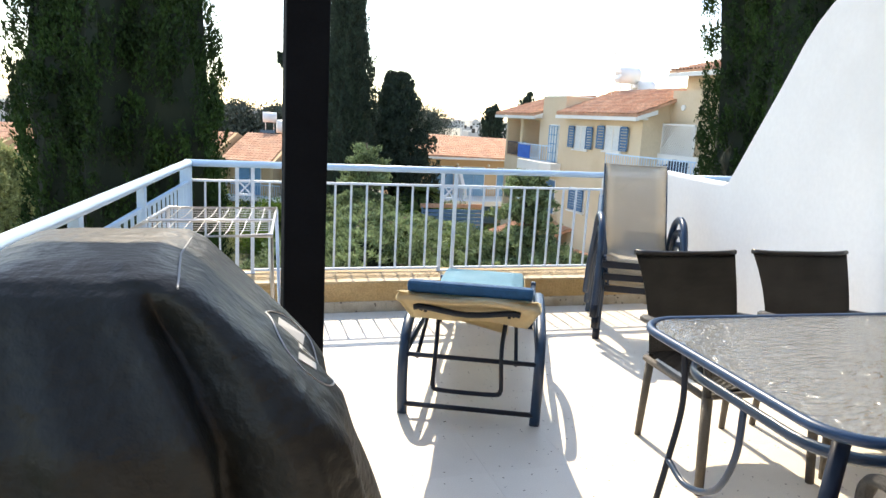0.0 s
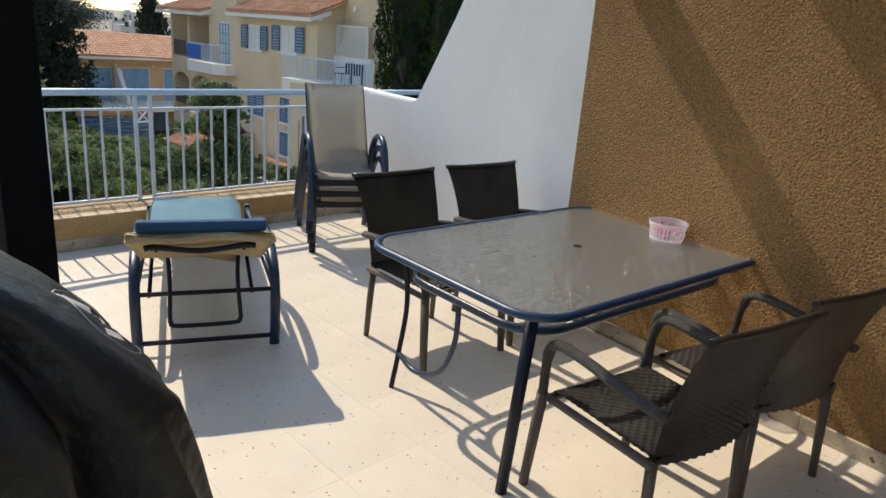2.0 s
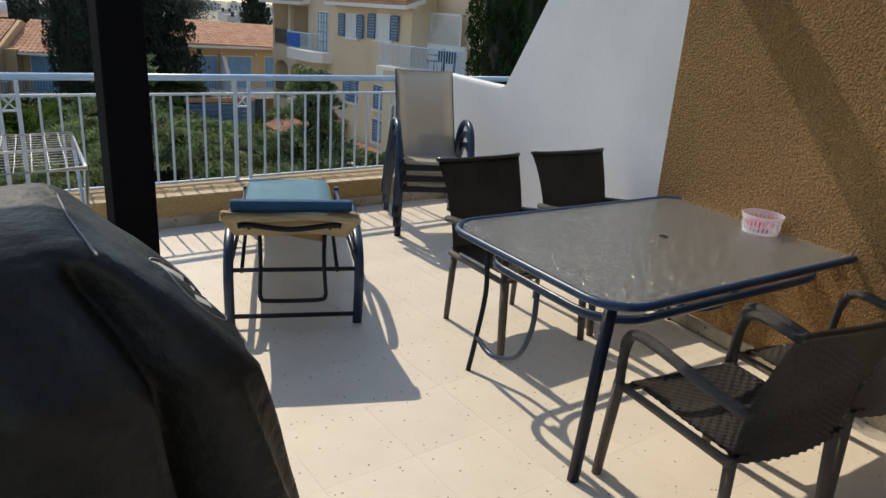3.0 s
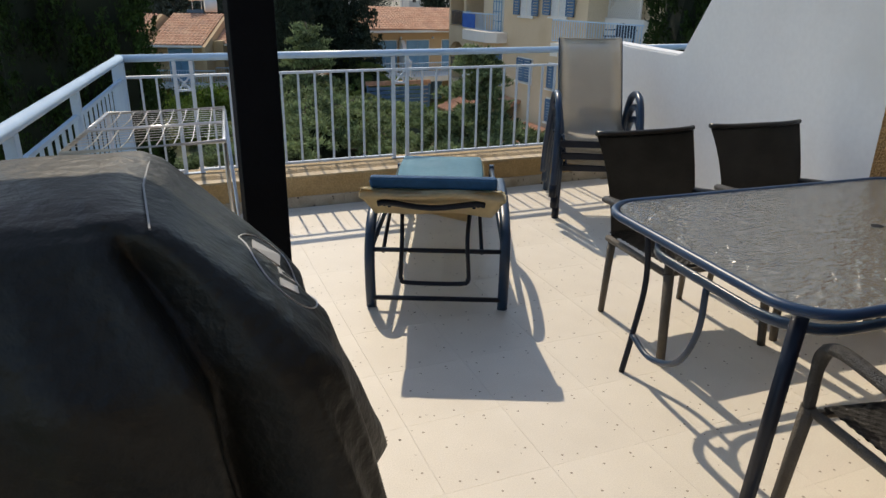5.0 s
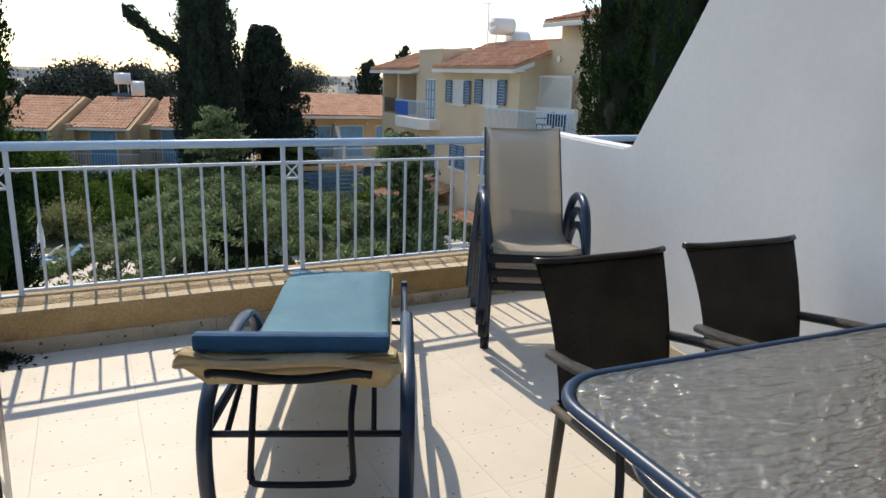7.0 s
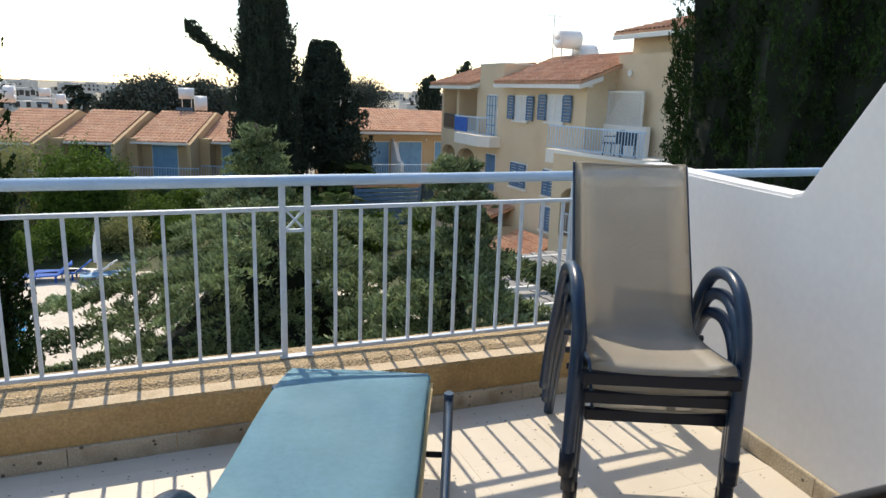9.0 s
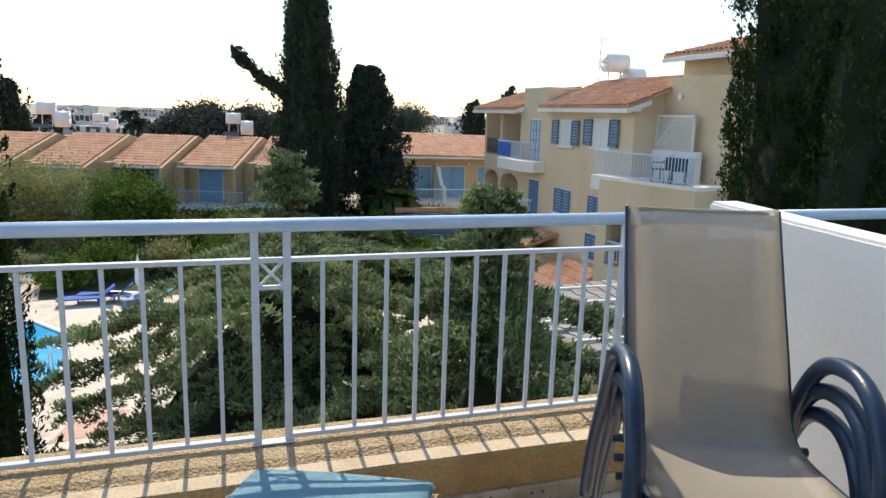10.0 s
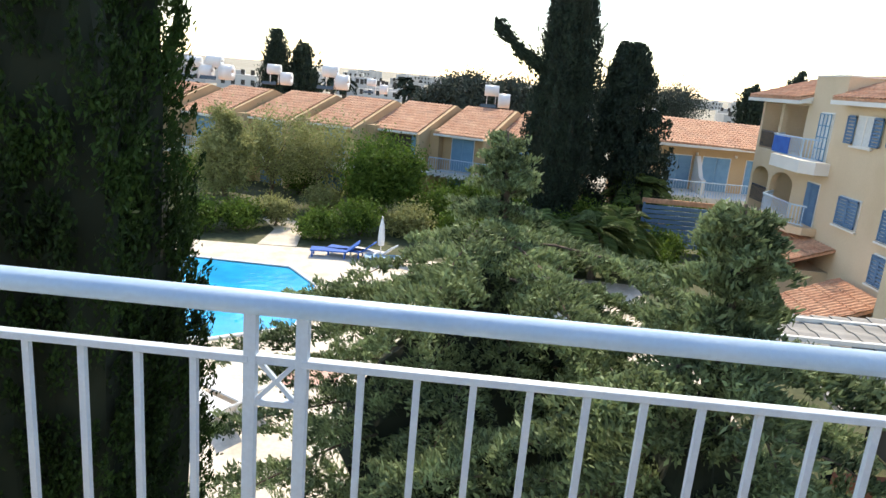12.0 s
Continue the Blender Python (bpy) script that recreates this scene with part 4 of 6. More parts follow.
def corrugated(p0, p1, p2, pitch=0.22, amp=0.035, thick=0.10, rows=8):
    """A tiled roof slope: p0 to p1 along the eave, p2 above p0; ridges run up the slope and courses overlap."""
    p0, p1, p2 = Vector(p0), Vector(p1), Vector(p2)
    e, s = p1 - p0, p2 - p0
    n = e.cross(s).normalized()
    if n.z < 0:
        n = -n
    cols = max(2, int(e.length / pitch)) * 4
    rows = max(2, int(s.length / 0.42))
    bm = bmesh.new()
    grid = []
    for r in range(rows):
        for q in (0, 1):
            grid.append([bm.verts.new(p0 + e * c / cols + s * ((r + q) / rows) + n * (amp * math.sin(c * math.pi / 2 + 0.6) + (0.035 if q == 0 else 0.0))) for c in range(cols + 1)])
    for A, B in zip(grid, grid[1:]):
        for c in range(cols):
            bm.faces.new((A[c], A[c + 1], B[c + 1], B[c]))
    lo = [bm.verts.new(p - n * thick) for p in (p0, p1, p1 + s, p2)]
    bm.faces.new(lo)
    for a, b in ((0, 1), (1, 2), (2, 3), (3, 0)):
        q = [p0, p1, p1 + s, p2]
        bm.faces.new((lo[a], lo[b], bm.verts.new(q[b]), bm.verts.new(q[a])))
    bmesh.ops.recalc_face_normals(bm, faces=bm.faces)
    return bm


def oriented(bm, m):
    bmesh.ops.transform(bm, matrix=m, verts=bm.verts)
    return bm


def shuttered_window(house, m, w, h, open_shutters=True, curtain=True, mat=None):
    """In the frame m, x runs along the wall, y into it, z up; the window's foot is at the origin."""
    mat = mat or SHUT
    fr = box(-w / 2 - 0.05, w / 2 + 0.05, -0.03, 0.05, -0.05, h + 0.05)
    win = part("window", oriented(fr, m), TRIM, house, "white framed window")
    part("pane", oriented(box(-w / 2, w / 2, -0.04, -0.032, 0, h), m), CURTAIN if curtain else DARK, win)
    part("mullion", oriented(box(-0.03, 0.03, -0.06, -0.041, 0, h), m), TRIM, win)
    part("sill", oriented(box(-w / 2 - 0.15, w / 2 + 0.15, -0.12, -0.031, -0.12, -0.051), m), TRIM, win)
    for s in (-1, 1):
        hw = w / 2
        sh = bmesh.new()
        x0 = s * (w / 2 + 0.02) if open_shutters else 0
        x1 = s * (w / 2 + 0.02 + hw) if open_shutters else s * (w / 2)
        a, b = min(x0, x1), max(x0, x1)
        box(a, a + 0.05, -0.12, -0.07, 0, h, sh)
        box(b - 0.05, b, -0.12, -0.07, 0, h, sh)
        box(a, b, -0.12, -0.07, h - 0.06, h, sh)
        box(a, b, -0.12, -0.07, 0, 0.06, sh)
        for k in range(int(h / 0.12)):
            z = 0.08 + k * 0.12
            box(a + 0.05, b - 0.05, -0.11, -0.08, z, z + 0.08, sh)
        part("shutter", oriented(sh, m), mat, win, "louvred blue shutter", "stuff")
    return win


def blue_door(house, m, w, h, mat, label="closed pale blue shutter door"):
    d = part("door", oriented(box(-w / 2 - 0.05, w / 2 + 0.05, -0.02, 0.06, 0, h + 0.05), m), TRIM, house, "white door frame")
    for s in (-1, 1):
        lf = box(min(0.01 * s, s * w / 2), max(0.01 * s, s * w / 2), -0.06, -0.022, 0.02, h)
        for k in range(int(h / 0.16)):
            box(min(0.06 * s, s * (w / 2 - 0.06)), max(0.06 * s, s * (w / 2 - 0.06)), -0.075, -0.061, 0.1 + k * 0.16, 0.2 + k * 0.16, lf)
        part("leaf", oriented(lf, m), mat, d, label)
    return d


def thin_railing(house, m, length, h=0.95, mat=None, panel=None, step=0.13, name="balcony_railing"):
    mat = mat or RAIL
    top = part(name, oriented(box(0, length, -0.03, 0.03, h - 0.05, h), m), mat, house, "blue metal balcony railing")
    part("lower_bar", oriented(box(0, length, -0.015, 0.015, 0.08, 0.11), m), mat, top)
    bars = bmesh.new()
    k = 0.0
    while k <= length:
        box(k - 0.011, k + 0.011, -0.011, 0.011, 0.1, h - 0.05, bars)
        k += step
    part("baluster_infill", bars, mat, top, kind="stuff").data.transform(m)
    if panel:
        part("cloth", oriented(box(panel[0], panel[1], -0.05, -0.035, 0.12, h - 0.08), m), BLUE_CLOTH, top, "bright blue cloth screen on the railing")
    return top


def frame_m(x, y, z, along):
    """x along the wall by degrees; y into the wall."""
    return pose(x, y, z, 0, 0, along)


def roof_tank(x, y, z, s=1.0, panel_size=1.0):
    t = thing("solar_water_tank", "white solar water heater tanks on the roof", "water tank", (x, y, z))
    for k, (dx, dz, r, L) in enumerate(((0, 1.25, 0.42, 1.1), (0.9, 0.55, 0.55, 0.9))):
        part("tank", tube([(dx - L * s * 0.45, 0.0, dz * s), (dx - L * s * 0.5, 0, dz * s), (dx + L * s * 0.5, 0, dz * s), (dx + L * s * 0.45, 0, dz * s)], [0.2 * s, r * s, r * s, 0.2 * s], seg=16), TANK, t)
    for dx in (-0.3, 0.3):
        part("stand", tube([(dx, 0, 0), (dx, 0, 0.9 * s)], 0.03, seg=6), TRIM, t)
    panel = box(-0.8 * s, 0.4 * s, -0.9 * s, -0.86 * s, 0, 1.0 * s * panel_size)
    bmesh.ops.rotate(panel, verts=panel.verts, cent=(0, -0.9 * s, 0), matrix=Matrix.Rotation(radians(-40), 3, "X"))
    part("collector", panel, GLASS, t, "dark solar collector")
    return t


def arch_wall(y_half, z_spring, z_top, rise, w, thick):
    """The wall piece over a round-topped opening, from -w/2 to w/2; x along the wall, y into it."""
    n = 12
    r = w / 2 - y_half
    pts = [(w / 2, z_top), (-w / 2, z_top), (-w / 2, z_spring)] + [(-r * math.cos(math.pi * k / n), z_spring + rise * math.sin(math.pi * k / n)) for k in range(n + 1)] + [(w / 2, z_spring)]
    bm = bmesh.new()
    a = [bm.verts.new((x, 0, z)) for x, z in pts]
    b = [bm.verts.new((x, thick, z)) for x, z in pts]
    bm.faces.new(a)
    bm.faces.new(b[::-1])
    for i in range(len(pts)):
        k = (i + 1) % len(pts)
        bm.faces.new((a[i], b[i], b[k], a[k]))
    bmesh.ops.recalc_face_normals(bm, faces=bm.faces)
    return bm


def block_a():
    """Three storeys; the long face lies at x = 15.2 and looks towards the pool."""
    X = 15.2
    h = thing("apartment_block", "cream three-storey apartment block with blue shutters, balconies and terracotta roofs", "building", (X, 32, GROUND))
    inv = Matrix.Translation((-X, -32, -GROUND))

    def add(name, bm, mat, label="", parent=None):
        bmesh.ops.transform(bm, matrix=inv, verts=bm.verts)
        return part(name, bm, mat, parent or h, label)

    def wm(y, z, x=X):
        return inv @ frame_m(x, y, z, -90)

    # far part with loggias on two storeys
    FY0, FY1 = 34.3, 39.1
    add("wall", box(X + 2.0, 26, FY0, FY1, GROUND, 1.9), WALL_A)
    add("wall", box(X, X + 2.0, FY1 - 0.22, FY1, GROUND, 1.9), WALL_A)
    for z0, z1 in ((GROUND, -3.3), (-1.1, -0.42)):
        add("floor_slab", box(X, X + 2.0, FY0, FY1 - 0.22, z0, z1), WALL_A)
    add("lintel", box(X, X + 0.28, FY0, FY1 - 0.22, 1.62, 1.9), WALL_A)
    for z0, z1 in ((-3.3, -1.1), (-0.42, 1.62)):
        add("pier", box(X, X + 0.28, 36.75, 37.05, z0, z1), WALL_A)
        add("pier", box(X + 0.28, X + 2.0, 36.82, 36.98, z0, z1), WALL_A)
        add("pier", box(X, X + 0.28, FY0, FY0 + 0.25, z0, z1), WALL_A)
    for yc, w in ((35.65, 2.2), (37.96, 1.82)):
        bm = arch_wall(0.0, -1.75, -1.1, 0.5, w, 0.26)
        bmesh.ops.transform(bm, matrix=frame_m(X + 0.01, yc, 0, -90), verts=bm.verts)
        add("arch", bm, WALL_A, "round arch over the loggia")
    # flat-topped tower and the shuttered part
    add("wall", box(X, 26, 31.75, FY0, GROUND, 2.79), WALL_A)
    add("coping", box(X - 0.03, X + 3.6, 31.72, FY0 + 0.03, 2.79, 2.85), TRIM)
    add("wall", box(X, 26, 25.05, 31.75, GROUND, 2.02), WALL_A)
    add("gable", oriented(prism([(0, 2.02), (1.3, 2.02), (1.3, 2.62)], 0, 0.25), Matrix(((1, 0, 0, X), (0, 0, 1, 25.05), (0, 1, 0, 0), (0, 0, 0, 1)))), WALL_A)
    add("wall", box(X + 1.15, 26, 25.0, 31.7, 2.02, 2.55), WALL_A)
    add("wall", box(X + 1.2, 26, 21.2, 25.0, GROUND, 3.0), WALL_A)
    add("wall", box(X + 1.75, 26, 21.0, 24.96, 3.0, 3.72), WALL_A)
    add("vent_cap", tube([(X + 1.12, 24.2, 2.35), (X + 1.19, 24.2, 2.35)], 0.11, seg=10), TRIM, "round white wall vent")
    for p0, p1, p2 in (((X - 0.5, 39.75, 1.93), (X - 0.5, FY0, 1.93), (X + 3.0, 39.75, 3.05)), ((X - 0.5, 31.75, 2.02), (X - 0.5, 24.75, 2.02), (X + 2.6, 31.75, 3.22)), ((X + 1.1, 25.3, 3.78), (X + 1.1, 20.6, 3.78), (X + 4.5, 25.3, 4.6))):
        add("roof", corrugated(p0, p1, p2), ROOF, "terracotta tiled roof")
        add("eave_board", box(p0[0] - 0.03, p0[0] + 0.02, p1[1], p0[1], p0[2] - 0.26, p0[2] - 0.11), TRIM, "white eave board")
        add("soffit", box(p0[0] + 0.02, p0[0] + 0.52, p1[1], p0[1], p0[2] - 0.20, p0[2] - 0.13), TRIM)
        add("verge_board", oriented(prism([(0, -0.26), (0.9, 0.04), (0.9, 0.20), (0, -0.10)], 0, 0.04), Matrix(((1, 0, 0, p1[0]), (0, 0, 1, p1[1] - 0.045), (0, 1, 0, p1[2]), (0, 0, 0, 1)))), TRIM, "white verge board")
    # openings
    shuttered_window(h, wm(29.95, 0.44), 1.12, 0.97)
    shuttered_window(h, wm(27.15, 0.52), 1.22, 0.97)
    shuttered_window(h, wm(29.85, -2.42), 1.35, 0.98, open_shutters=False)
    shuttered_window(h, wm(27.25, -2.42), 0.85, 1.0, open_shutters=False)
    shuttered_window(h, wm(27.25, -3.85), 0.85, 0.95, open_shutters=False)
    lat_door = blue_door(h, wm(32.75, -0.42), 0.95, 1.82, CURTAIN, "pale glazed balcony door")
    bars = bmesh.new()
    for k in range(4):
        box(-0.46 + 0.29 * k, -0.42 + 0.29 * k, -0.11, -0.085, 0.02, 1.82, bars)
    for k in range(5):
        box(-0.46, 0.46, -0.11, -0.085, 0.02 + 0.44 * k, 0.06 + 0.44 * k, bars)
    part("grille", oriented(bars, wm(32.75, -0.42)), SHUT_P, lat_door, "pale blue door grille")
    blue_door(h, wm(32.7, -3.0), 0.95, 1.7, SHUT, "blue balcony door")
    blue_door(h, wm(35.7, -0.42, X + 1.95), 1.2, 1.8, SHUT_P)
    blue_door(h, wm(35.7, -3.3, X + 1.95), 1.2, 1.8, SHUT)
    # upper balcony with a solid base, lower one with rails
    for z, zt, mat in ((-0.42, 0.48, TRIM), (-2.95, 0.30, WALL_A)):
        foot = prism([(X - 0.95, 35.0), (X - 0.95, 32.3), (X - 0.55, 31.8), (X, 31.8), (X, 36.3)], z - zt, z)
        add("balcony", foot, mat, "projecting balcony with a solid base")
        thin_railing(h, inv @ frame_m(X, 36.25, z, -127), 1.55, 0.85, RAIL, panel=None)
        thin_railing(h, inv @ frame_m(X - 0.92, 34.98, z, -90), 2.68, 0.85, RAIL, panel=(0.0, 1.55) if z > -1 else None)
        thin_railing(h, inv @ frame_m(X - 0.92, 32.3, z, -51), 0.62, 0.85, RAIL)
        thin_railing(h, inv @ frame_m(X + 0.06, 38.85, z, -90), 1.75, 0.8, NAVY)
    # lean-to roofs low on the wall
    add("roof", corrugated((12.75, 34.6, -4.2), (12.75, 30.1, -4.2), (X, 34.6, -3.35)), ROOF, "low terracotta lean-to roof")
    add("wall", box(13.0, X, 30.3, 34.4, GROUND, -4.28), WALL_A)
    add("roof", corrugated((12.7, 28.9, -5.0), (12.7, 25.9, -5.0), (14.9, 28.9, -4.1)), ROOF, "low terracotta lean-to roof")
    add("wall", box(13.0, 14.9, 26.1, 28.7, GROUND, -5.08), WALL_A)
    # wing with the roof terrace, turned a little
    W = frame_m(14.25, 25.5, 0, -77.3)
    T = -0.45

    def wing(name, x0, x1, y0, y1, z0, z1, mat, label=""):
        return add(name, oriented(box(x0, x1, y0, y1, z0, z1), W), mat, label)

    wing("wall", 0.0, 0.5, 0.0, 0.25, GROUND, T - 0.12, WALL_A)
    wing("wall", 3.35, 4.15, 0.0, 0.25, GROUND, T - 0.12, WALL_A)
    for za, zb in ((-3.55, T - 0.12), (GROUND, -3.95)):
        if za == GROUND:
            wing("wall", 0.5, 3.35, 0.0, 0.25, -4.35, -3.55, WALL_A)
        else:
            bm = arch_wall(0.0, -2.15, T - 0.12, 0.55, 2.85, 0.25)
            bmesh.ops.transform(bm, matrix=W @ Matrix.Translation((1.925, 0, 0)), verts=bm.verts)
            add("arch", bm, WALL_A, "wide round arch")
    wing("wall", 0.0, 0.25, 0.25, 1.3, GROUND, T - 0.12, WALL_A)
    wing("wall", 3.9, 4.15, 0.25, 5.0, GROUND, T - 0.12, WALL_A)
    wing("inner_wall", 0.25, 3.9, 2.6, 2.8, GROUND, T - 0.12, WALL_A)
    wing("column", 2.0, 2.22, 1.3, 1.52, -3.55, T - 0.12, TRIM, "white column")
    wing("inner_floor", 0.25, 3.9, 0.25, 2.6, -3.75, -3.55, WALL_A)
    wing("terrace_floor", -0.03, 4.18, -0.03, 5.0, T - 0.12, T, TRIM)
    wing("balcony", -0.55, 0.0, 0.1, 1.3, T - 0.5, T, TRIM, "white balcony base")
    thin_railing(h, inv @ W @ Matrix.Translation((-0.5, 0.12, T)), 0.6, 0.9, RAIL)
    thin_railing(h, inv @ W @ Matrix.Translation((0.0, 0.03, T)), 4.1, 0.9, RAIL)
    thin_railing(h, inv @ W @ Matrix.Translation((0.5, 0.1, -3.5)), 2.8, 0.8, RAIL_W)
    thin_railing(h, inv @ W @ Matrix.Translation((0.5, 0.1, -5.4)), 2.8, 0.8, RAIL_W)
    lat = bmesh.new()
    for k in range(-8, 17):
        for sgn in (1, -1):
            lo, hi, za, zb = 23.05, 25.0, 0.55, 1.68
            q0 = Vector((16.12 + 0.01 * sgn, lo + k * 0.13, za))
            q1 = Vector((16.12 + 0.01 * sgn, lo + k * 0.13 + sgn * (zb - za), zb))
            d = q1 - q0
            t0, t1 = sorted(((lo - q0.y) / d.y, (hi - q0.y) / d.y))
            t0, t1 = max(0, t0), min(1, t1)
            if t1 - t0 > 0.02:
                tube([q0 + d * t0, q0 + d * t1], 0.024, lat, seg=4)
    for a, b in ((23.0, 23.06), (24.98, 25.04)):
        box(16.09, 16.16, a, b, 0.5, 1.7, lat)
    box(16.09, 16.16, 23.0, 25.04, 1.66, 1.73, lat)
    add("lattice_screen", lat, TRIM, "white lattice privacy screen")
    add("low_wall", box(16.0, 16.2, 22.6, 25.05, T, 0.55), TRIM, "white low wall")
    return h


def terrace_chair(x, y, z, a, mat=NAVY):
    c = thing("plastic_chair", "dark blue plastic garden chair on the far terrace", "chair", (x, y, z), a, "chairs on the far terrace")
    part("seat", box(-0.25, 0.25, -0.25, 0.25, 0.40, 0.44, bevel=0.01), mat, c)
    part("backrest", box(-0.25, 0.25, 0.22, 0.26, 0.44, 0.88, bevel=0.01), mat, c)
    for sx in (-1, 1):
        for sy in (-1, 1):
            part("leg", tube([(sx * 0.24, sy * 0.24, 0), (sx * 0.22, sy * 0.22, 0.42)], 0.025, seg=6), mat, c)
        part("arm", tube([(sx * 0.27, -0.24, 0.4), (sx * 0.27, -0.22, 0.64), (sx * 0.27, 0.24, 0.66)], 0.02, seg=6), mat, c)
    return c


def row_house(x, y, turn=0, w=4.2, up=0.0, door=True, label="ochre two-storey terraced house with a terracotta roof"):
    h = thing("terraced_house", label, "house", (x, y, GROUND), turn, "row of terraced houses")
    Z = 4.36 + up
    rw = w - 0.85
    part("wall", box(0, rw, 0.0, 7.0, 0, Z), WALL_B, h)
    part("recessed_wall", box(rw + 0.22, w, 0.6, 7.0, 0, Z + 0.1), WALL_B, h)
    pier = prism([(-0.95, 0), (7, 0), (7, Z + 0.9), (4.4, Z + 1.58), (-0.95, Z - 0.16)], 0, 0.22)
    pier.transform(Matrix(((0, 0, 1, rw), (1, 0, 0, 0), (0, 1, 0, 0), (0, 0, 0, 1))))
    part("party_wall", pier, WALL_B, h, "ochre party wall that steps above the roof")
    part("roof", corrugated((-0.12, -0.75, Z - 0.05), (rw - 0.02, -0.75, Z - 0.05), (-0.12, 4.4, Z + 1.6), 0.26), ROOF, h, "terracotta tiled roof")
    part("back_roof", corrugated((-0.12, 8.6, Z + 0.2), (rw - 0.02, 8.6, Z + 0.2), (-0.12, 4.42, Z + 1.6), 0.3), ROOF, h)
    part("gutter", box(-0.12, rw - 0.02, -0.85, -0.72, Z - 0.22, Z - 0.1), TRIM, h)
    part("balcony", box(-0.1, w + 0.1, -1.5, 0, 1.75, 1.95), TRIM, h, "white balcony slab")
    thin_railing(h, pose(0, -1.45, 1.95), w, 0.9, RAIL, step=0.16)
    if door:
        blue_door(h, pose(1.65, 0, 1.97), 1.5, 2.05, SHUT_P)
        blue_door(h, pose(1.65, 0, 0.02), 1.7, 1.7, SHUT, "dark blue shutter door in the shade")
        for k in range(9):
            part("shade_slat", box(0.1 + k * 0.42, 0.2 + k * 0.42, -2.5, -1.5, 1.80, 1.88), TRIM, h, "white shade slat below the balcony")
    else:
        # No hollow here: a dark slab paints the doorway's shade on the wall.
        part("opening", box(0.8, 2.6, -0.03, 0.02, 1.97, 4.0), DARK, h, "flat dark slab painted as the shade of an open doorway")
        part("shutter", box(2.6, 3.1, -0.08, -0.035, 1.97, 4.0), SHUT_P, h)
    return h


def mid_house():
    h = thing("curved_house", "ochre two-storey house with blue shutter doors and a curved balcony", "house", (11.8, 50, GROUND))
    part("wall", box(0, 9.5, 0, 7, 0, 5.05), WALL_B, h)
    part("roof", corrugated((-0.3, -0.8, 5.15), (9.6, -1.2, 5.0), (-0.3, 4.2, 6.5), 0.26), ROOF, h, "terracotta tiled roof")
    part("gutter", box(-0.3, 9.5, -1.05, -0.9, 4.85, 5.0), TRIM, h)
    for x in (2.95, 5.4, 7.9):
        blue_door(h, pose(x, 0, 2.1), 1.7 if x < 7 else 1.2, 2.15, SHUT_P)
        part("wall_lamp", tube([(x + 1.15, -0.1, 4.35), (x + 1.15, -0.1, 4.5)], 0.08, seg=8), TRIM, h)
    slab = [(0 + 9.5 * k / 10, -2.6 + 1.6 * (k / 10) ** 2 * 0.2 - 0.8 * math.sin(math.pi * k / 10)) for k in range(11)]
    part("balcony", prism(slab + [(9.5, 0), (0, 0)], 1.75, 2.1), TRIM, h, "curved white balcony")
    bars = bmesh.new()
    for (xa, ya), (xb, yb) in zip(slab, slab[1:]):
        tube([(xa, ya + 0.05, 3.0), (xb, yb + 0.05, 3.0)], 0.03, bars, seg=6)
        for k in range(6):
            x, y = xa + (xb - xa) * k / 6, ya + (yb - ya) * k / 6 + 0.05
            box(x - 0.012, x + 0.012, y - 0.012, y + 0.012, 2.1, 3.0, bars)
    part("railing", bars, RAIL, h, "thin curved balcony railing")
    for x in (4.0, 0.6):
        fin = prism([(-2.1, 2.1), (0, 2.1), (0, 4.3), (-0.45, 4.3), (-1.5, 3.1), (-2.1, 3.0)], 0, 0.25)
        fin.transform(Matrix(((0, 0, 1, x), (1, 0, 0, 0), (0, 1, 0, 0), (0, 0, 0, 1))))
        part("fin", fin, TRIM, h, "white dividing wall that slopes down")
    for x in (1.5, 4.5, 7.8):
        part("pier", box(x, x + 0.9, -2.3, -1.6, 0, 1.75), WALL_B, h)
    for x in (3.5, 6.5):
        blue_door(h, pose(x, -0.01, 0.02), 1.6, 1.65, SHUT, "dark blue door in the shade")
    return h


block_a()
terrace_chair(15.25, 23.3, -0.45, 200)
terrace_chair(15.35, 22.6, -0.45, 150)
roof_tank(17.9, 31.0, 2.75, 0.95, 0.35)
mast = thing("tv_aerial", "thin roof aerial mast", "aerial", (17.2, 31.1, 2.7))
part("mast", tube([(0, 0, 0), (0, 0, 2.3)], 0.025, seg=6), TRIM, mast)
part("crossbar", tube([(-0.35, 0, 2.2), (0.35, 0, 2.2)], 0.018, seg=6), TRIM, mast)
for k, (x, y) in enumerate(((-0.5, 50.0), (-4.65, 50.3), (-8.75, 50.0), (-12.95, 50.4), (-17.25, 50.2), (-21.5, 50.0), (3.6, 50.2), (-25.9, 49.6))):
    row_house(x, y, -22, door=k not in (1, 5))
mid_house()
for x, y, s in ((2.6, 54.6, 0.9), (6.3, 54.4, 0.9), (-13.2, 56.0, 0.85), (-9.2, 56.5, 1.0), (-19.0, 55.8, 0.9), (-17.6, 56, 1.0), (12.8, 54.5, 0.8), (-6, 55.5, 0.6)):
    roof_tank(x, y, -0.1 if x < -5 else -0.3, s, 0.3)

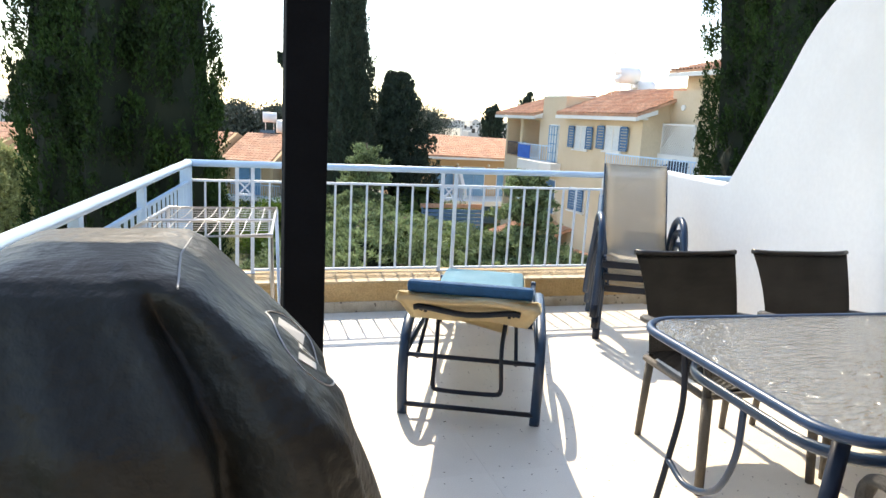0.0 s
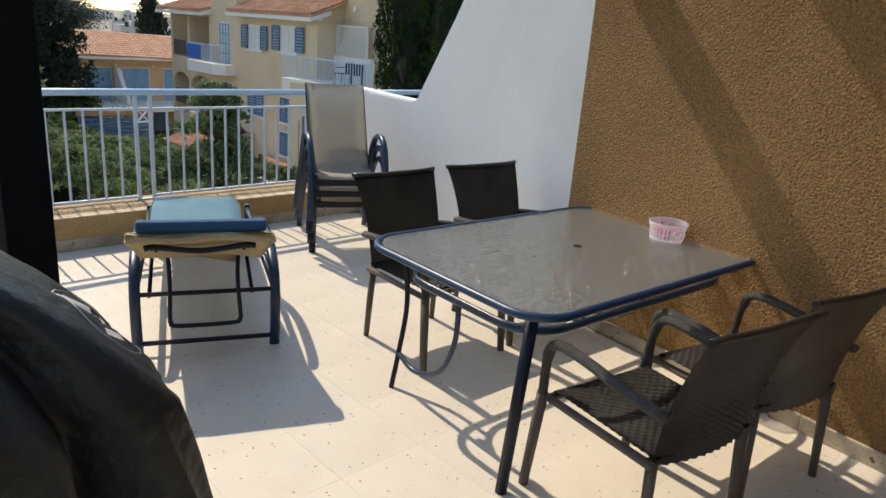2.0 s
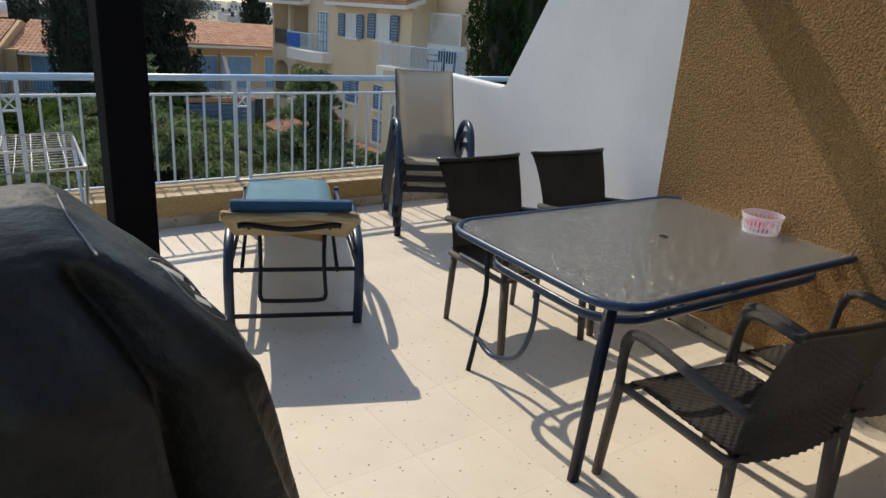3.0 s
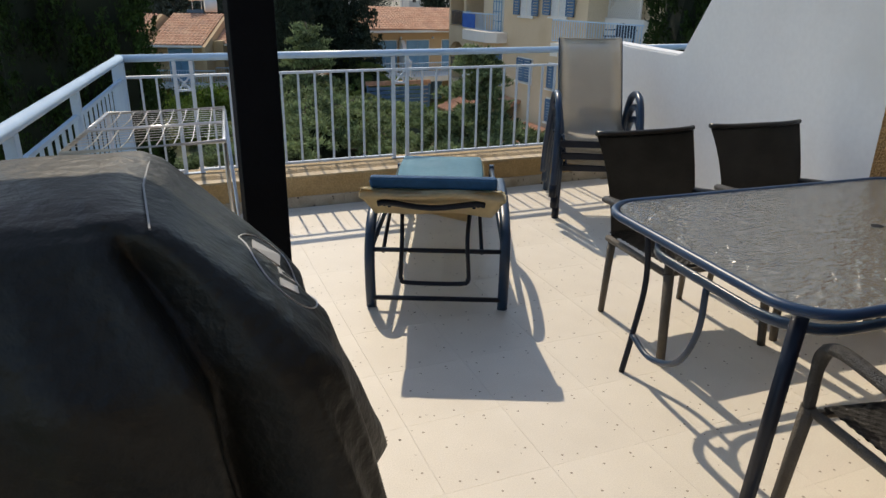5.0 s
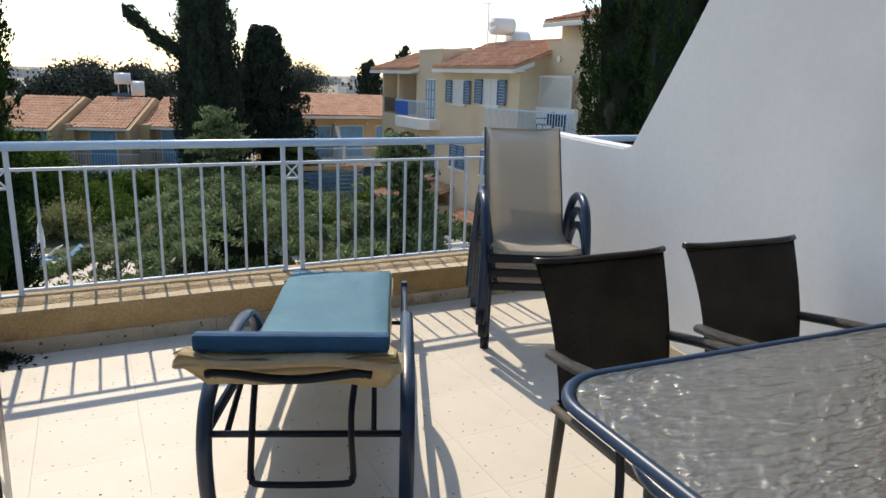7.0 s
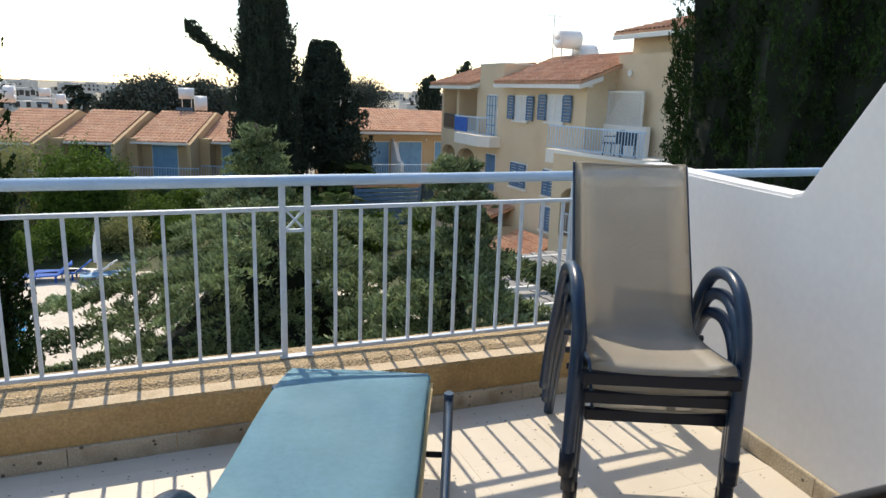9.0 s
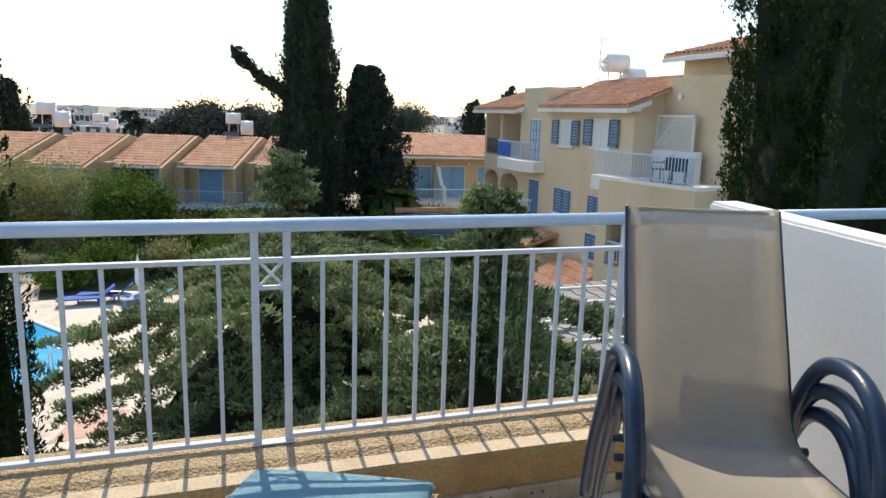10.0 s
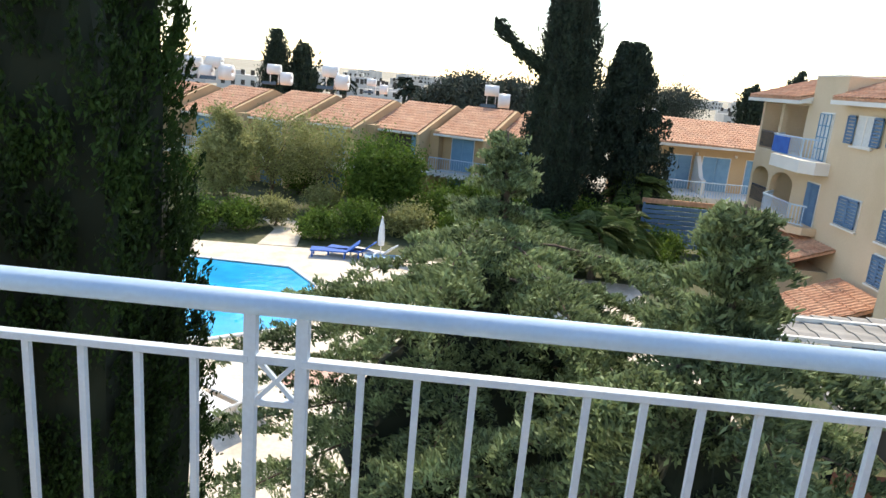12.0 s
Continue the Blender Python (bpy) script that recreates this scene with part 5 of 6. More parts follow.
# canopy beside the pool
can = thing("pool_bar_canopy", "open shelter with a grey corrugated sheet roof and a red counter", "shelter", (10.3, 18.4, GROUND))
rf = corrugated((-2.0, 2.4, 3.05), (-1.9, -2.4, 2.95), (1.8, 2.4, 3.25), 0.5, 0.02, 0.08)
part("roof_sheet", rf, SHEET, can, "weathered grey corrugated roof sheets")
for k in range(4):
    part("batten", box(-2.0, 1.8, -2.3 + k * 1.4, -2.2 + k * 1.4, 3.14, 3.24), TRIM, can, "pale batten on the roof")
for x, y in ((-1.8, 2.2), (-1.8, -2.2), (1.6, 2.2), (1.6, -2.2)):
    part("post", box(x - 0.06, x + 0.06, y - 0.06, y + 0.06, 0, 3.0), BLACK, can)
part("counter", box(-1.5, 1.6, -2.1, -1.8, 0, 1.5), BRICK, can, "red brick counter")
# Dark sheet added to paint the shade under the canopy roof.
part("back_wall", box(1.7, 1.8, -2.3, 2.3, 0, 2.9), DARK, can)

# blue timber screen and orange fence in the garden
scr = thing("timber_screen", "blue slatted timber screen with an orange top", "fence", (12.6, 40.5, GROUND))
for k in range(9):
    part("slat", box(-1.9, 1.9, -0.03, 0.03, 0.25 + k * 0.24, 0.44 + k * 0.24), SHUT, scr)
part("top_board", box(-2.0, 2.0, -0.06, 0.06, 2.45, 2.7), ROOF, scr, "orange top board")
for x in (-1.9, 1.9):
    part("post", box(x - 0.05, x + 0.05, -0.1, -0.04, 0, 2.5), SHUT, scr)


def sunbed(x, y, a, mat, label):
    s = thing("pool_sunbed", label, "sun lounger", (x, y, GROUND + 0.08), a, "sunbeds by the pool")
    part("bed", box(-0.32, 0.32, -0.6, 0.95, 0.26, 0.32, bevel=0.02), mat, s)
    back = box(-0.32, 0.32, -0.65, 0, -0.03, 0.03, bevel=0.02)
    bmesh.ops.rotate(back, verts=back.verts, cent=(0, 0, 0), matrix=Matrix.Rotation(radians(-40), 3, "X"))
    bmesh.ops.translate(back, verts=back.verts, vec=(0, -0.6, 0.29))
    part("backrest", back, mat, s)
    for lx in (-0.27, 0.27):
        for ly in (-0.5, 0.85):
            part("leg", box(lx - 0.03, lx + 0.03, ly - 0.03, ly + 0.03, 0, 0.27), mat, s)


sunbed(-3.12, 33.35, 80, BLUE_CLOTH, "bright blue sunbed by the pool")
sunbed(-3.75, 33.0, 95, BLUE_CLOTH, "bright blue sunbed by the pool")
sunbed(-3.3, 19.6, 60, TANK, "white plastic sunbed by the pool")
sunbed(-3.6, 18.8, 60, TANK, "white plastic sunbed by the pool")
lad = thing("pool_ladder", "chrome ladder of the pool", "ladder", (-3.25, 25.6, GROUND + 0.08))
for dy in (-0.25, 0.25):
    part("rail", tube(curve_through([(0.25, dy, 0), (0.22, dy, 0.6), (0.0, dy, 0.75), (-0.2, dy, 0.55), (-0.22, dy, -0.1)], 4), 0.022, seg=8), CHROME, lad)


# ---- trees ----
def cypress(x, y, top, r, n, seed, mat=CYPRESS, leaf=0.16, label="tall dense dark green cypress tree", bulges=7, tip=0.5, low_share=0.03):
    t = thing("cypress", label, "tree", (x, y, GROUND))
    H = top - GROUND
    rng = np.random.default_rng(seed)
    part("trunk", tube([(0, 0, 0), (0, 0, H * 0.9)], [0.22 * r, 0.03], seg=8), BARK, t)

    def radius(z, a):
        k = z / H
        prof = np.clip((0.25 + 3.2 * k), 0, 1) * np.clip((1 - k) / tip, 0, 1) ** 0.6
        return r * prof * (0.84 + 0.12 * np.sin(a * bulges + 5.0 * k + seed) + 0.07 * np.sin(a * (bulges + 4) - 9 * k + 2 * seed) + 0.05 * np.sin(17 * k + 3 * a))

    # Near-black solid hull paints the shade between the shoots into the crown.
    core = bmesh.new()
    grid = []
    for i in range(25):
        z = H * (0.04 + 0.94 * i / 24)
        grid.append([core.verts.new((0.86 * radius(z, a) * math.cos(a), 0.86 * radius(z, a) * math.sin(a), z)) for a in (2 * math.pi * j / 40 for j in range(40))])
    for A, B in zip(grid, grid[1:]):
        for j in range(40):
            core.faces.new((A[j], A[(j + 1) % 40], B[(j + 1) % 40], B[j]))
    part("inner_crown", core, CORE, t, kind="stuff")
    # plumes: leaves gather along short upward shoots
    m = n // 75
    tz = H * (low_share + (0.97 - low_share) * rng.random(m))
    ta = rng.random(m) * 2 * math.pi
    idx = rng.integers(0, m, n)
    u = rng.random(n) ** 0.8
    plen = leaf * (4.0 + 4.5 * rng.random(m)) * np.clip((1 - tz / H) * 3.0, 0.35, 1)
    rr = radius(np.clip(tz, 0, H), ta)
    out = (0.88 + 0.12 * rng.random(m)) * rr
    ang = ta[idx] + rng.normal(size=m)[idx] * 0.05
    lean_out = (0.10 + 0.32 * rng.random(m) ** 2)[idx] * plen[idx] * u
    wd = leaf * 1.15 * (1.05 - u) ** 0.8
    cx = (out[idx] + lean_out) * np.cos(ang) + rng.normal(size=n) * wd
    cy = (out[idx] + lean_out) * np.sin(ang) + rng.normal(size=n) * wd
    z = tz[idx] + plen[idx] * (u - 0.35)
    c = np.stack([cx, cy, np.clip(z, 0.05, None)], 1)
    d = np.stack([np.cos(ang) * 0.35, np.sin(ang) * 0.35, np.full(n, 0.9)], 1) + rng.normal(size=(n, 3)) * 0.45
    leaves_mesh("crown", c, d, leaf * (0.6 + 0.8 * rng.random(n)), leaf * 0.36 * (0.6 + rng.random(n)), mat, t, seed)
    return t


def cedar(x, y, top, reach, n, seed, lean=0.0, thin=1.0):
    t = thing("cedar", "blue-green cedar tree with drooping layered branches", "tree", (x, y, GROUND))
    H = top - GROUND
    rng = np.random.default_rng(seed)
    part("trunk", tube([(0, 0, 0), (0.05, 0, H * 0.5), (lean, 0, H)], [0.22, 0.13, 0.015], seg=8), BARK, t)
    # Near-black solid cone, added so gaps between boughs read as painted shade.
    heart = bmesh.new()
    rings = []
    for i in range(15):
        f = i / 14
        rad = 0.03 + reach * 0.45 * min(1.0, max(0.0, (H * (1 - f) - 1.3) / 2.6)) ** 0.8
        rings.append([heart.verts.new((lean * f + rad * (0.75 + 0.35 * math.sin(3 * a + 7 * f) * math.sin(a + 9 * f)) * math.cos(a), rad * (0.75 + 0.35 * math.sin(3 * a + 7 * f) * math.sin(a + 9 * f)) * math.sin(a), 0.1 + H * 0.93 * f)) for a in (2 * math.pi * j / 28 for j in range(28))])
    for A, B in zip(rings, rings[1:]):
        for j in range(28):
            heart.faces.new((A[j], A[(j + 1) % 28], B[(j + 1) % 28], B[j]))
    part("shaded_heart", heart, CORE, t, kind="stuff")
    limbs = bmesh.new()
    cs, ds = [], []
    nb = 104
    for b in range(nb):
        k = 0.10 + 0.895 * ((b + rng.random()) / nb) ** 0.9
        z0 = H * k
        if H - z0 > 1.3:
            z0 = round(z0 / 0.52) * 0.52 + rng.normal() * 0.05
            k = z0 / H
        a = b * 2.39996 + rng.normal() * 0.3
        drop = H * (1 - k)
        wide = min(1.0, max(0.0, (drop - 0.8) / 2.7)) ** 0.8
        long_limb = drop > 1.15 and rng.random() < 0.36
        L = (0.08 + 0.46 * drop) * (0.6 + 0.5 * rng.random()) if drop < 1.15 else 0.5 + (reach - 0.5) * wide * (0.45 + 0.55 * rng.random())
        if long_limb:
            L = max(L, reach * (0.50 + 0.22 * rng.random()))
        L *= 0.8 + 0.35 * rng.random()
        rise = (0.12 + 0.28 * rng.random()) if k < 0.88 else 0.55
        sag = 0.42 if k < 0.88 else 0.25
        dirv = np.array([math.cos(a), math.sin(a), 0])

        def along(f):
            return np.array([lean * k, 0, z0]) + dirv * L * f + np.array([0, 0, L * (rise * f - sag * f * f)])
        tube([tuple(along(f)) for f in (0, 0.25, 0.5, 0.75, 1.0)], [0.05 * (1 - k) + 0.015, 0.04 * (1 - k) + 0.010, 0.018, 0.010, 0.004], limbs, seg=5)
        ntw = max(7, int(6 + 7.0 * L))
        side = np.array([-dirv[1], dirv[0], 0])
        for q in range(ntw):
            f = 0.10 + 0.90 * ((q + rng.random()) / ntw) ** (0.75 if L > 1 else 1)
            base = along(f)
            s = rng.choice((-1, 1))
            tl = min(0.62, (0.20 + 0.22 * L * (1 - 0.6 * f))) * (0.55 + 0.7 * rng.random())
            tdir = side * s * 0.9 * (1 - 0.6 * (f > 0.9)) + dirv * (0.45 + 0.5 * rng.random()) + np.array([0, 0, 0.05 + 0.18 * rng.normal()])
            tdir /= np.linalg.norm(tdir)
            m = int(40 + 640 * tl)
            u = rng.random(m) ** 0.85
            wob = 0.05 * np.sin(u * 9 + rng.random() * 6)
            across = np.cross(tdir, np.array([0, 0, 1.0]))
            # short side shoots give the feathered outline
            shoot = rng.integers(0, 9, m)
            sh_u = (shoot + 0.5) / 9
            w = rng.random(m) * 0.16 * (1.15 - sh_u) * np.where(shoot % 2, 1, -1)
            uu = sh_u + np.abs(w) * 0.5 + rng.normal(size=m) * 0.018
            pick = rng.random(m) < 0.45
            uu = np.where(pick, u, uu)
            w = np.where(pick, wob * 0.4, w)
            c = base + tdir * (tl * uu)[:, None] + across * (w)[:, None] + np.array([0, 0, -0.22 * tl]) * (uu ** 2)[:, None] + rng.normal(size=(m, 3)) * np.array([0.026, 0.026, 0.024])
            cs.append(c)
            ds.append(tdir * 0.6 + np.array([0, 0, 0.6]) + rng.normal(size=(m, 3)) * 0.45)
    part("branchwork", limbs, BARK, t, kind="stuff")
    c, d = np.concatenate(cs), np.concatenate(ds)
    m = len(c)
    if m > n:
        keep = rng.permutation(m)[:n]
        c, d, m = c[keep], d[keep], n
    leaves_mesh("crown", c, d, 0.088 * (0.6 + 0.8 * rng.random(m)), 0.024 * (0.6 + rng.random(m)), CEDAR, t, seed)
    return t


def broad_tree(x, y, top, r, n, seed, mat=BROAD, leaf=0.16, trunk=1.5, label="leafy green garden tree", name="garden_tree", squash=1.0):
    t = thing(name, label, "tree" if top - GROUND > 2 else "bush", (x, y, GROUND))
    H = top - GROUND
    rng = np.random.default_rng(seed)
    part("trunk", tube([(0, 0, 0), (0.1, 0, trunk), (0.05, 0.1, H * 0.7)], [0.05 * r + 0.04, 0.04 * r + 0.02, 0.02], seg=6), BARK, t)
    m = 46
    limbs = bmesh.new()
    cc = rng.normal(size=(m, 3))
    cc /= np.linalg.norm(cc, axis=1, keepdims=True)
    cc *= (0.35 + 0.6 * rng.random((m, 1)))
    half = (H - trunk * 0.7) / 2
    mid = H - half
    cc = cc * np.array([r, r, half]) * 0.85 + np.array([0, 0, mid])
    for p in cc[:24]:
        tube([(0.08, 0, min(trunk, p[2])), tuple((p * 0.55 + np.array([0, 0, mid]) * 0.3) if p[2] > trunk else p * 0.6), tuple(p)], [0.05, 0.03, 0.01], limbs, seg=4)
    part("branchwork", limbs, BARK, t, kind="stuff")
    idx = rng.integers(0, m, n)
    sz = (0.16 + 0.16 * rng.random(m)) * r
    off = rng.normal(size=(n, 3)) * 0.75
    c = cc[idx] + off * sz[idx][:, None]
    c[:, 2] = np.clip(c[:, 2], 0.05, None)
    leaves_mesh("crown", c, rng.normal(size=(n, 3)) + np.array([0, 0, -0.3]), leaf * (0.6 + 0.8 * rng.random(n)), leaf * 0.5 * (0.6 + 0.7 * rng.random(n)), mat, t, seed)
    return t


def conifer(x, y, top, r, n, seed, label, cone):
    """Ragged upward tufts round a tapering trunk."""
    t = thing("conifer", label, "tree", (x, y, GROUND))
    H = top - GROUND
    rng = np.random.default_rng(seed)
    part("trunk", tube([(0, 0, 0), (0, 0, H * 0.9)], [0.2, 0.03], seg=8), BARK, t)
    m = 300
    k = 0.16 + 0.84 * rng.random(m) ** 0.9
    k[:4] = (0.97, 0.93, 0.9, 0.88)
    if cone:
        prof = (1.02 - k) ** 0.85 * (1 - 0.5 * np.clip((k - 0.5) / 0.5, 0, 1) ** 1.5)
    else:
        prof = np.interp(k, (0.15, 0.3, 0.48, 0.68, 0.84, 1.0), (0.5, 0.92, 1.0, 0.68, 0.36, 0.06))
    a = rng.random(m) * 2 * math.pi
    f = rng.random(m) ** 0.5
    cx, cy, cz = r * prof * f * np.cos(a), r * prof * f * np.sin(a), H * k
    idx = rng.integers(0, m, n)
    u = rng.random(n)
    tl = 0.11 * H * (0.6 + 0.7 * rng.random(m))[idx]
    wd = 0.036 * H * (1.1 - u)
    out = 0.35 * tl * u * (0.3 + f[idx])
    c = np.stack([cx[idx] * 0.9 + out * np.cos(a[idx]) + rng.normal(size=n) * wd, cy[idx] * 0.9 + out * np.sin(a[idx]) + rng.normal(size=n) * wd,
                  np.clip(cz[idx] + tl * (u - 0.8) + rng.normal(size=n) * 0.03, 0.1, H)], 1)
    d = rng.normal(size=(n, 3)) * 0.5 + np.array([0, 0, 0.8])
    leaves_mesh("crown", c, d, 0.022 * H * (0.6 + 0.8 * rng.random(n)), 0.009 * H, CYPRESS_HAZE, t, seed)
    return t


def palm(x, y, top, seed, r=1.6, trunk_r=0.14, mat=PALM):
    t = thing("palm", "green palm with arching fronds", "tree", (x, y, GROUND))
    H = top - GROUND
    rng = np.random.default_rng(seed)
    part("trunk", tube([(0, 0, 0), (0.1, 0, H * 0.5), (0, 0, H)], [trunk_r * 1.3, trunk_r, trunk_r], seg=8), BARK, t)
    cs, ds = [], []
    for k in range(22):
        a, e = rng.random() * 6.28, rng.uniform(-0.2, 1.1)
        d = np.array([math.cos(a) * math.cos(e), math.sin(a) * math.cos(e), math.sin(e)])
        u = np.linspace(0.1, 1, 60)[:, None]
        mid = np.array([0, 0, H]) + d * r * u + np.array([0, 0, -0.6 * r]) * u ** 2
        side = np.array([-math.sin(a), math.cos(a), 0])
        for s in (-1, 1):
            cs.append(mid + side * s * 0.18 * r * np.sqrt(np.sin(u * 2.9).clip(0)) + np.array([0, 0, -0.03]))
            ds.append(np.tile(side * s + d * 0.6 + np.array([0, 0, -0.3]), (60, 1)))
    leaves_mesh("fronds", np.concatenate(cs), np.concatenate(ds), 0.32 * r, 0.05 * r, mat, t, seed)
    return t


cypress(-1.42, 9.9, 6.9, 1.17, 310000, 3, leaf=0.05, bulges=6, tip=0.42, low_share=0.12)
cypress(8.45, 9.9, 9.0, 1.78, 250000, 5, leaf=0.055, bulges=7, tip=0.3, low_share=0.28)
cypress(5.85, 39.8, 11.0, 1.55, 90000, 7, CYPRESS_HAZE, 0.15, "tall thin dark cypress with a bare side branch", 4, 0.55)
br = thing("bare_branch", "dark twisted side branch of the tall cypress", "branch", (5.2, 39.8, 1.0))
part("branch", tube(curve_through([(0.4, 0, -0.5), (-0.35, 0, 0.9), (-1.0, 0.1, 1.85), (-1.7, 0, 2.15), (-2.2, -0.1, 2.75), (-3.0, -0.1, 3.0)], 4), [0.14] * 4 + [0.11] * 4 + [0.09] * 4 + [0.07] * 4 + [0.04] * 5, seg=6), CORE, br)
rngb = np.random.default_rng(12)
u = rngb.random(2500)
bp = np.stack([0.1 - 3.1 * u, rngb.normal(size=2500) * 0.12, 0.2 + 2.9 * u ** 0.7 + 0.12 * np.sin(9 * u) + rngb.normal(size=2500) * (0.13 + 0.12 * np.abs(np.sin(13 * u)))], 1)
leaves_mesh("foliage", bp, np.tile([-0.8, 0, 0.5], (2500, 1)) + rngb.normal(size=(2500, 3)) * 0.4, 0.28, 0.08, CYPRESS_HAZE, br, 5)
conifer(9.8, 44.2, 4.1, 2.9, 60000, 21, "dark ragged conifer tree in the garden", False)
cedar(2.45, 14.1, 0.95, 4.6, 260000, 31, -0.25)
cedar(4.05, 10.5, 0.80, 2.9, 230000, 32, -0.08)
broad_tree(-2.8, 41.5, -2.0, 2.25, 34000, 41, BROAD, 0.18, 1.2, "round leafy green orange tree", "orange_tree")
broad_tree(-6.9, 43.3, -0.9, 2.5, 10000, 42, OLIVE, 0.15, 1.6, "sparse olive-green garden tree", "olive_tree")
broad_tree(-9.3, 42.5, -0.9, 2.3, 9000, 43, OLIVE, 0.15, 1.5, "sparse olive-green garden tree", "olive_tree")
broad_tree(-10.6, 38.9, -0.6, 1.45, 20000, 44, OLIVE, 0.17, 0.8, "tall leafy green tree", "garden_tree")
for k, (x, y, top, r) in enumerate(((-8.9, 36.2, -4.9, 1.2), (-7.6, 37.6, -4.7, 1.0), (-5.0, 36.0, -5.0, 1.3), (-3.4, 37.4, -4.6, 1.4), (-1.2, 38.0, -4.8, 1.5), (1.5, 38.5, -4.7, 1.5), (4.0, 37.0, -4.9, 1.5), (8.6, 38.0, -4.4, 1.4), (10.0, 35.0, -4.9, 1.3), (-10.6, 35.6, -4.9, 1.3), (-6.0, 41.0, -4.6, 1.2), (12.2, 46, -3.2, 1.7), (7.1, 13.0, -4.2, 1.0), (8.0, 14.4, -4.4, 1.0), (6.2, 14.8, -4.6, 1.1), (7.6, 16.6, -4.9, 0.9), (5.6, 12.4, -4.8, 1.0), (0.3, 41, -4.3, 1.5), (6.0, 34.5, -5.2, 1.2))):
    broad_tree(x, y, top, r, 5000, 60 + k, (BROAD, OLIVE, BROAD)[k % 3], 0.15, 0.3, "leafy green garden bush", "bush")
for k, (x, y, top) in enumerate(((5.6, 32.5, -3.9), (7.2, 33.5, -4.1), (8.4, 35, -4.0), (4.4, 35, -4.2), (10.8, 42.5, -3.2))):
    palm(x, y, top, 80 + k, 1.9)
for k, (x, y, top, r) in enumerate(((2.4, 43.5, -3.9, 1.7), (4.6, 42.0, -3.8, 1.7), (7.0, 41.5, -3.9, 1.8), (9.2, 40.5, -4.0, 1.5), (11.4, 44.5, -3.4, 1.8), (14.0, 44.0, -4.2, 1.6), (6.2, 37.5, -4.6, 1.6), (0.6, 46.5, -4.6, 1.3), (14.2, 38.0, -4.8, 1.4), (10.9, 37.0, -4.7, 1.3), (-4.4, 45.0, -4.2, 1.5), (-8.6, 46.5, -3.6, 1.7), (-13.0, 44, -3.0, 2.2))):
    broad_tree(x, y, top, r, 6000, 160 + k, BROAD, 0.17, 0.3, "leafy dark green garden bush", "bush")
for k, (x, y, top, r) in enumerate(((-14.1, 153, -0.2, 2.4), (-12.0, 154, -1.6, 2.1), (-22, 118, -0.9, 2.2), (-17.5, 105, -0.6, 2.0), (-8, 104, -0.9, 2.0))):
    palm(x, y, top, 90 + k, r, 0.35, CYPRESS_HAZE)
# The haze on these crowns is in their leaf colour.
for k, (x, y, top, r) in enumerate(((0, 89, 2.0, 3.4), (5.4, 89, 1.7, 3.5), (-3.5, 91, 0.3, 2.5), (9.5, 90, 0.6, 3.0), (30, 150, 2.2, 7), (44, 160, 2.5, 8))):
    broad_tree(x, y, top, r, 16000, 100 + k, HAZE_GREEN, 0.42, 4.0, "dark green tree beyond the houses", "distant_tree")
cypress(27.7, 74.3, 3.1, 1.1, 7000, 110, CYPRESS_HAZE, 0.4, "thin dark cypress beyond the houses", 4, 0.7)
cypress(31.2, 73.0, 4.9, 0.8, 7000, 111, CYPRESS_HAZE, 0.4, "thin dark cypress beyond the houses", 4, 0.7)
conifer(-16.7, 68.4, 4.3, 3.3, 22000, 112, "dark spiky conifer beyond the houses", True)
cypress(-14.4, 69, 3.0, 0.8, 8000, 113, CYPRESS_HAZE, 0.45, "thin dark cypress beyond the houses", 4, 0.6)

# far town
rt = random.Random(7)
town_mesh = None
for k in range(150):
    y = rt.uniform(190, 560)
    x = rt.uniform(-0.9, 1.0) * y
    w, d, hh = rt.uniform(6, 15), rt.uniform(6, 12), rt.uniform(2.2, 4.2) + (y - 190) * 0.008
    hs = thing("town_building", "pale distant town building", "building", (x, y, GROUND), rt.uniform(-20, 20), "distant town buildings")
    b = box(-w / 2, w / 2, -d / 2, d / 2, 0, hh)
    box(-w / 4, w / 6, -d / 4, d / 4, hh, hh + rt.uniform(0.6, 1.6), b)
    wl = part("wall", b, TOWN, hs)
    wn_ = bmesh.new()
    # Window boxes in the dark colour, room shade painted in.
    for fl in range(2):
        for c in range(int(w / 2.5)):
            box(-w / 2 + 1 + c * 2.5, -w / 2 + 2 + c * 2.5, -d / 2 - 0.05, -d / 2 - 0.01, 1 + fl * 2.6, 2.3 + fl * 2.6, wn_)
    if wn_.faces:
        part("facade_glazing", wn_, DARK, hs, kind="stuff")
    else:
        wn_.free()

def leaf_pile():
    t = thing("leaf_pile", "heap of dry dark leaves swept into the terrace corner", "litter", (-0.27, 6.0, 0))
    rng = np.random.default_rng(9)
    n = 900
    r = np.abs(rng.normal(size=n)) * 0.075
    a = rng.random(n) * 2 * math.pi
    c = np.stack([r * np.cos(a) * 1.25, r * np.sin(a) * 0.8, 0.006 + np.clip(0.10 - r * 0.75, 0, 1) * rng.random(n)], 1)
    leaves_mesh("leaves", c, rng.normal(size=(n, 3)) * np.array([1, 1, 0.5]), 0.035, 0.014, CORE, t, 9)


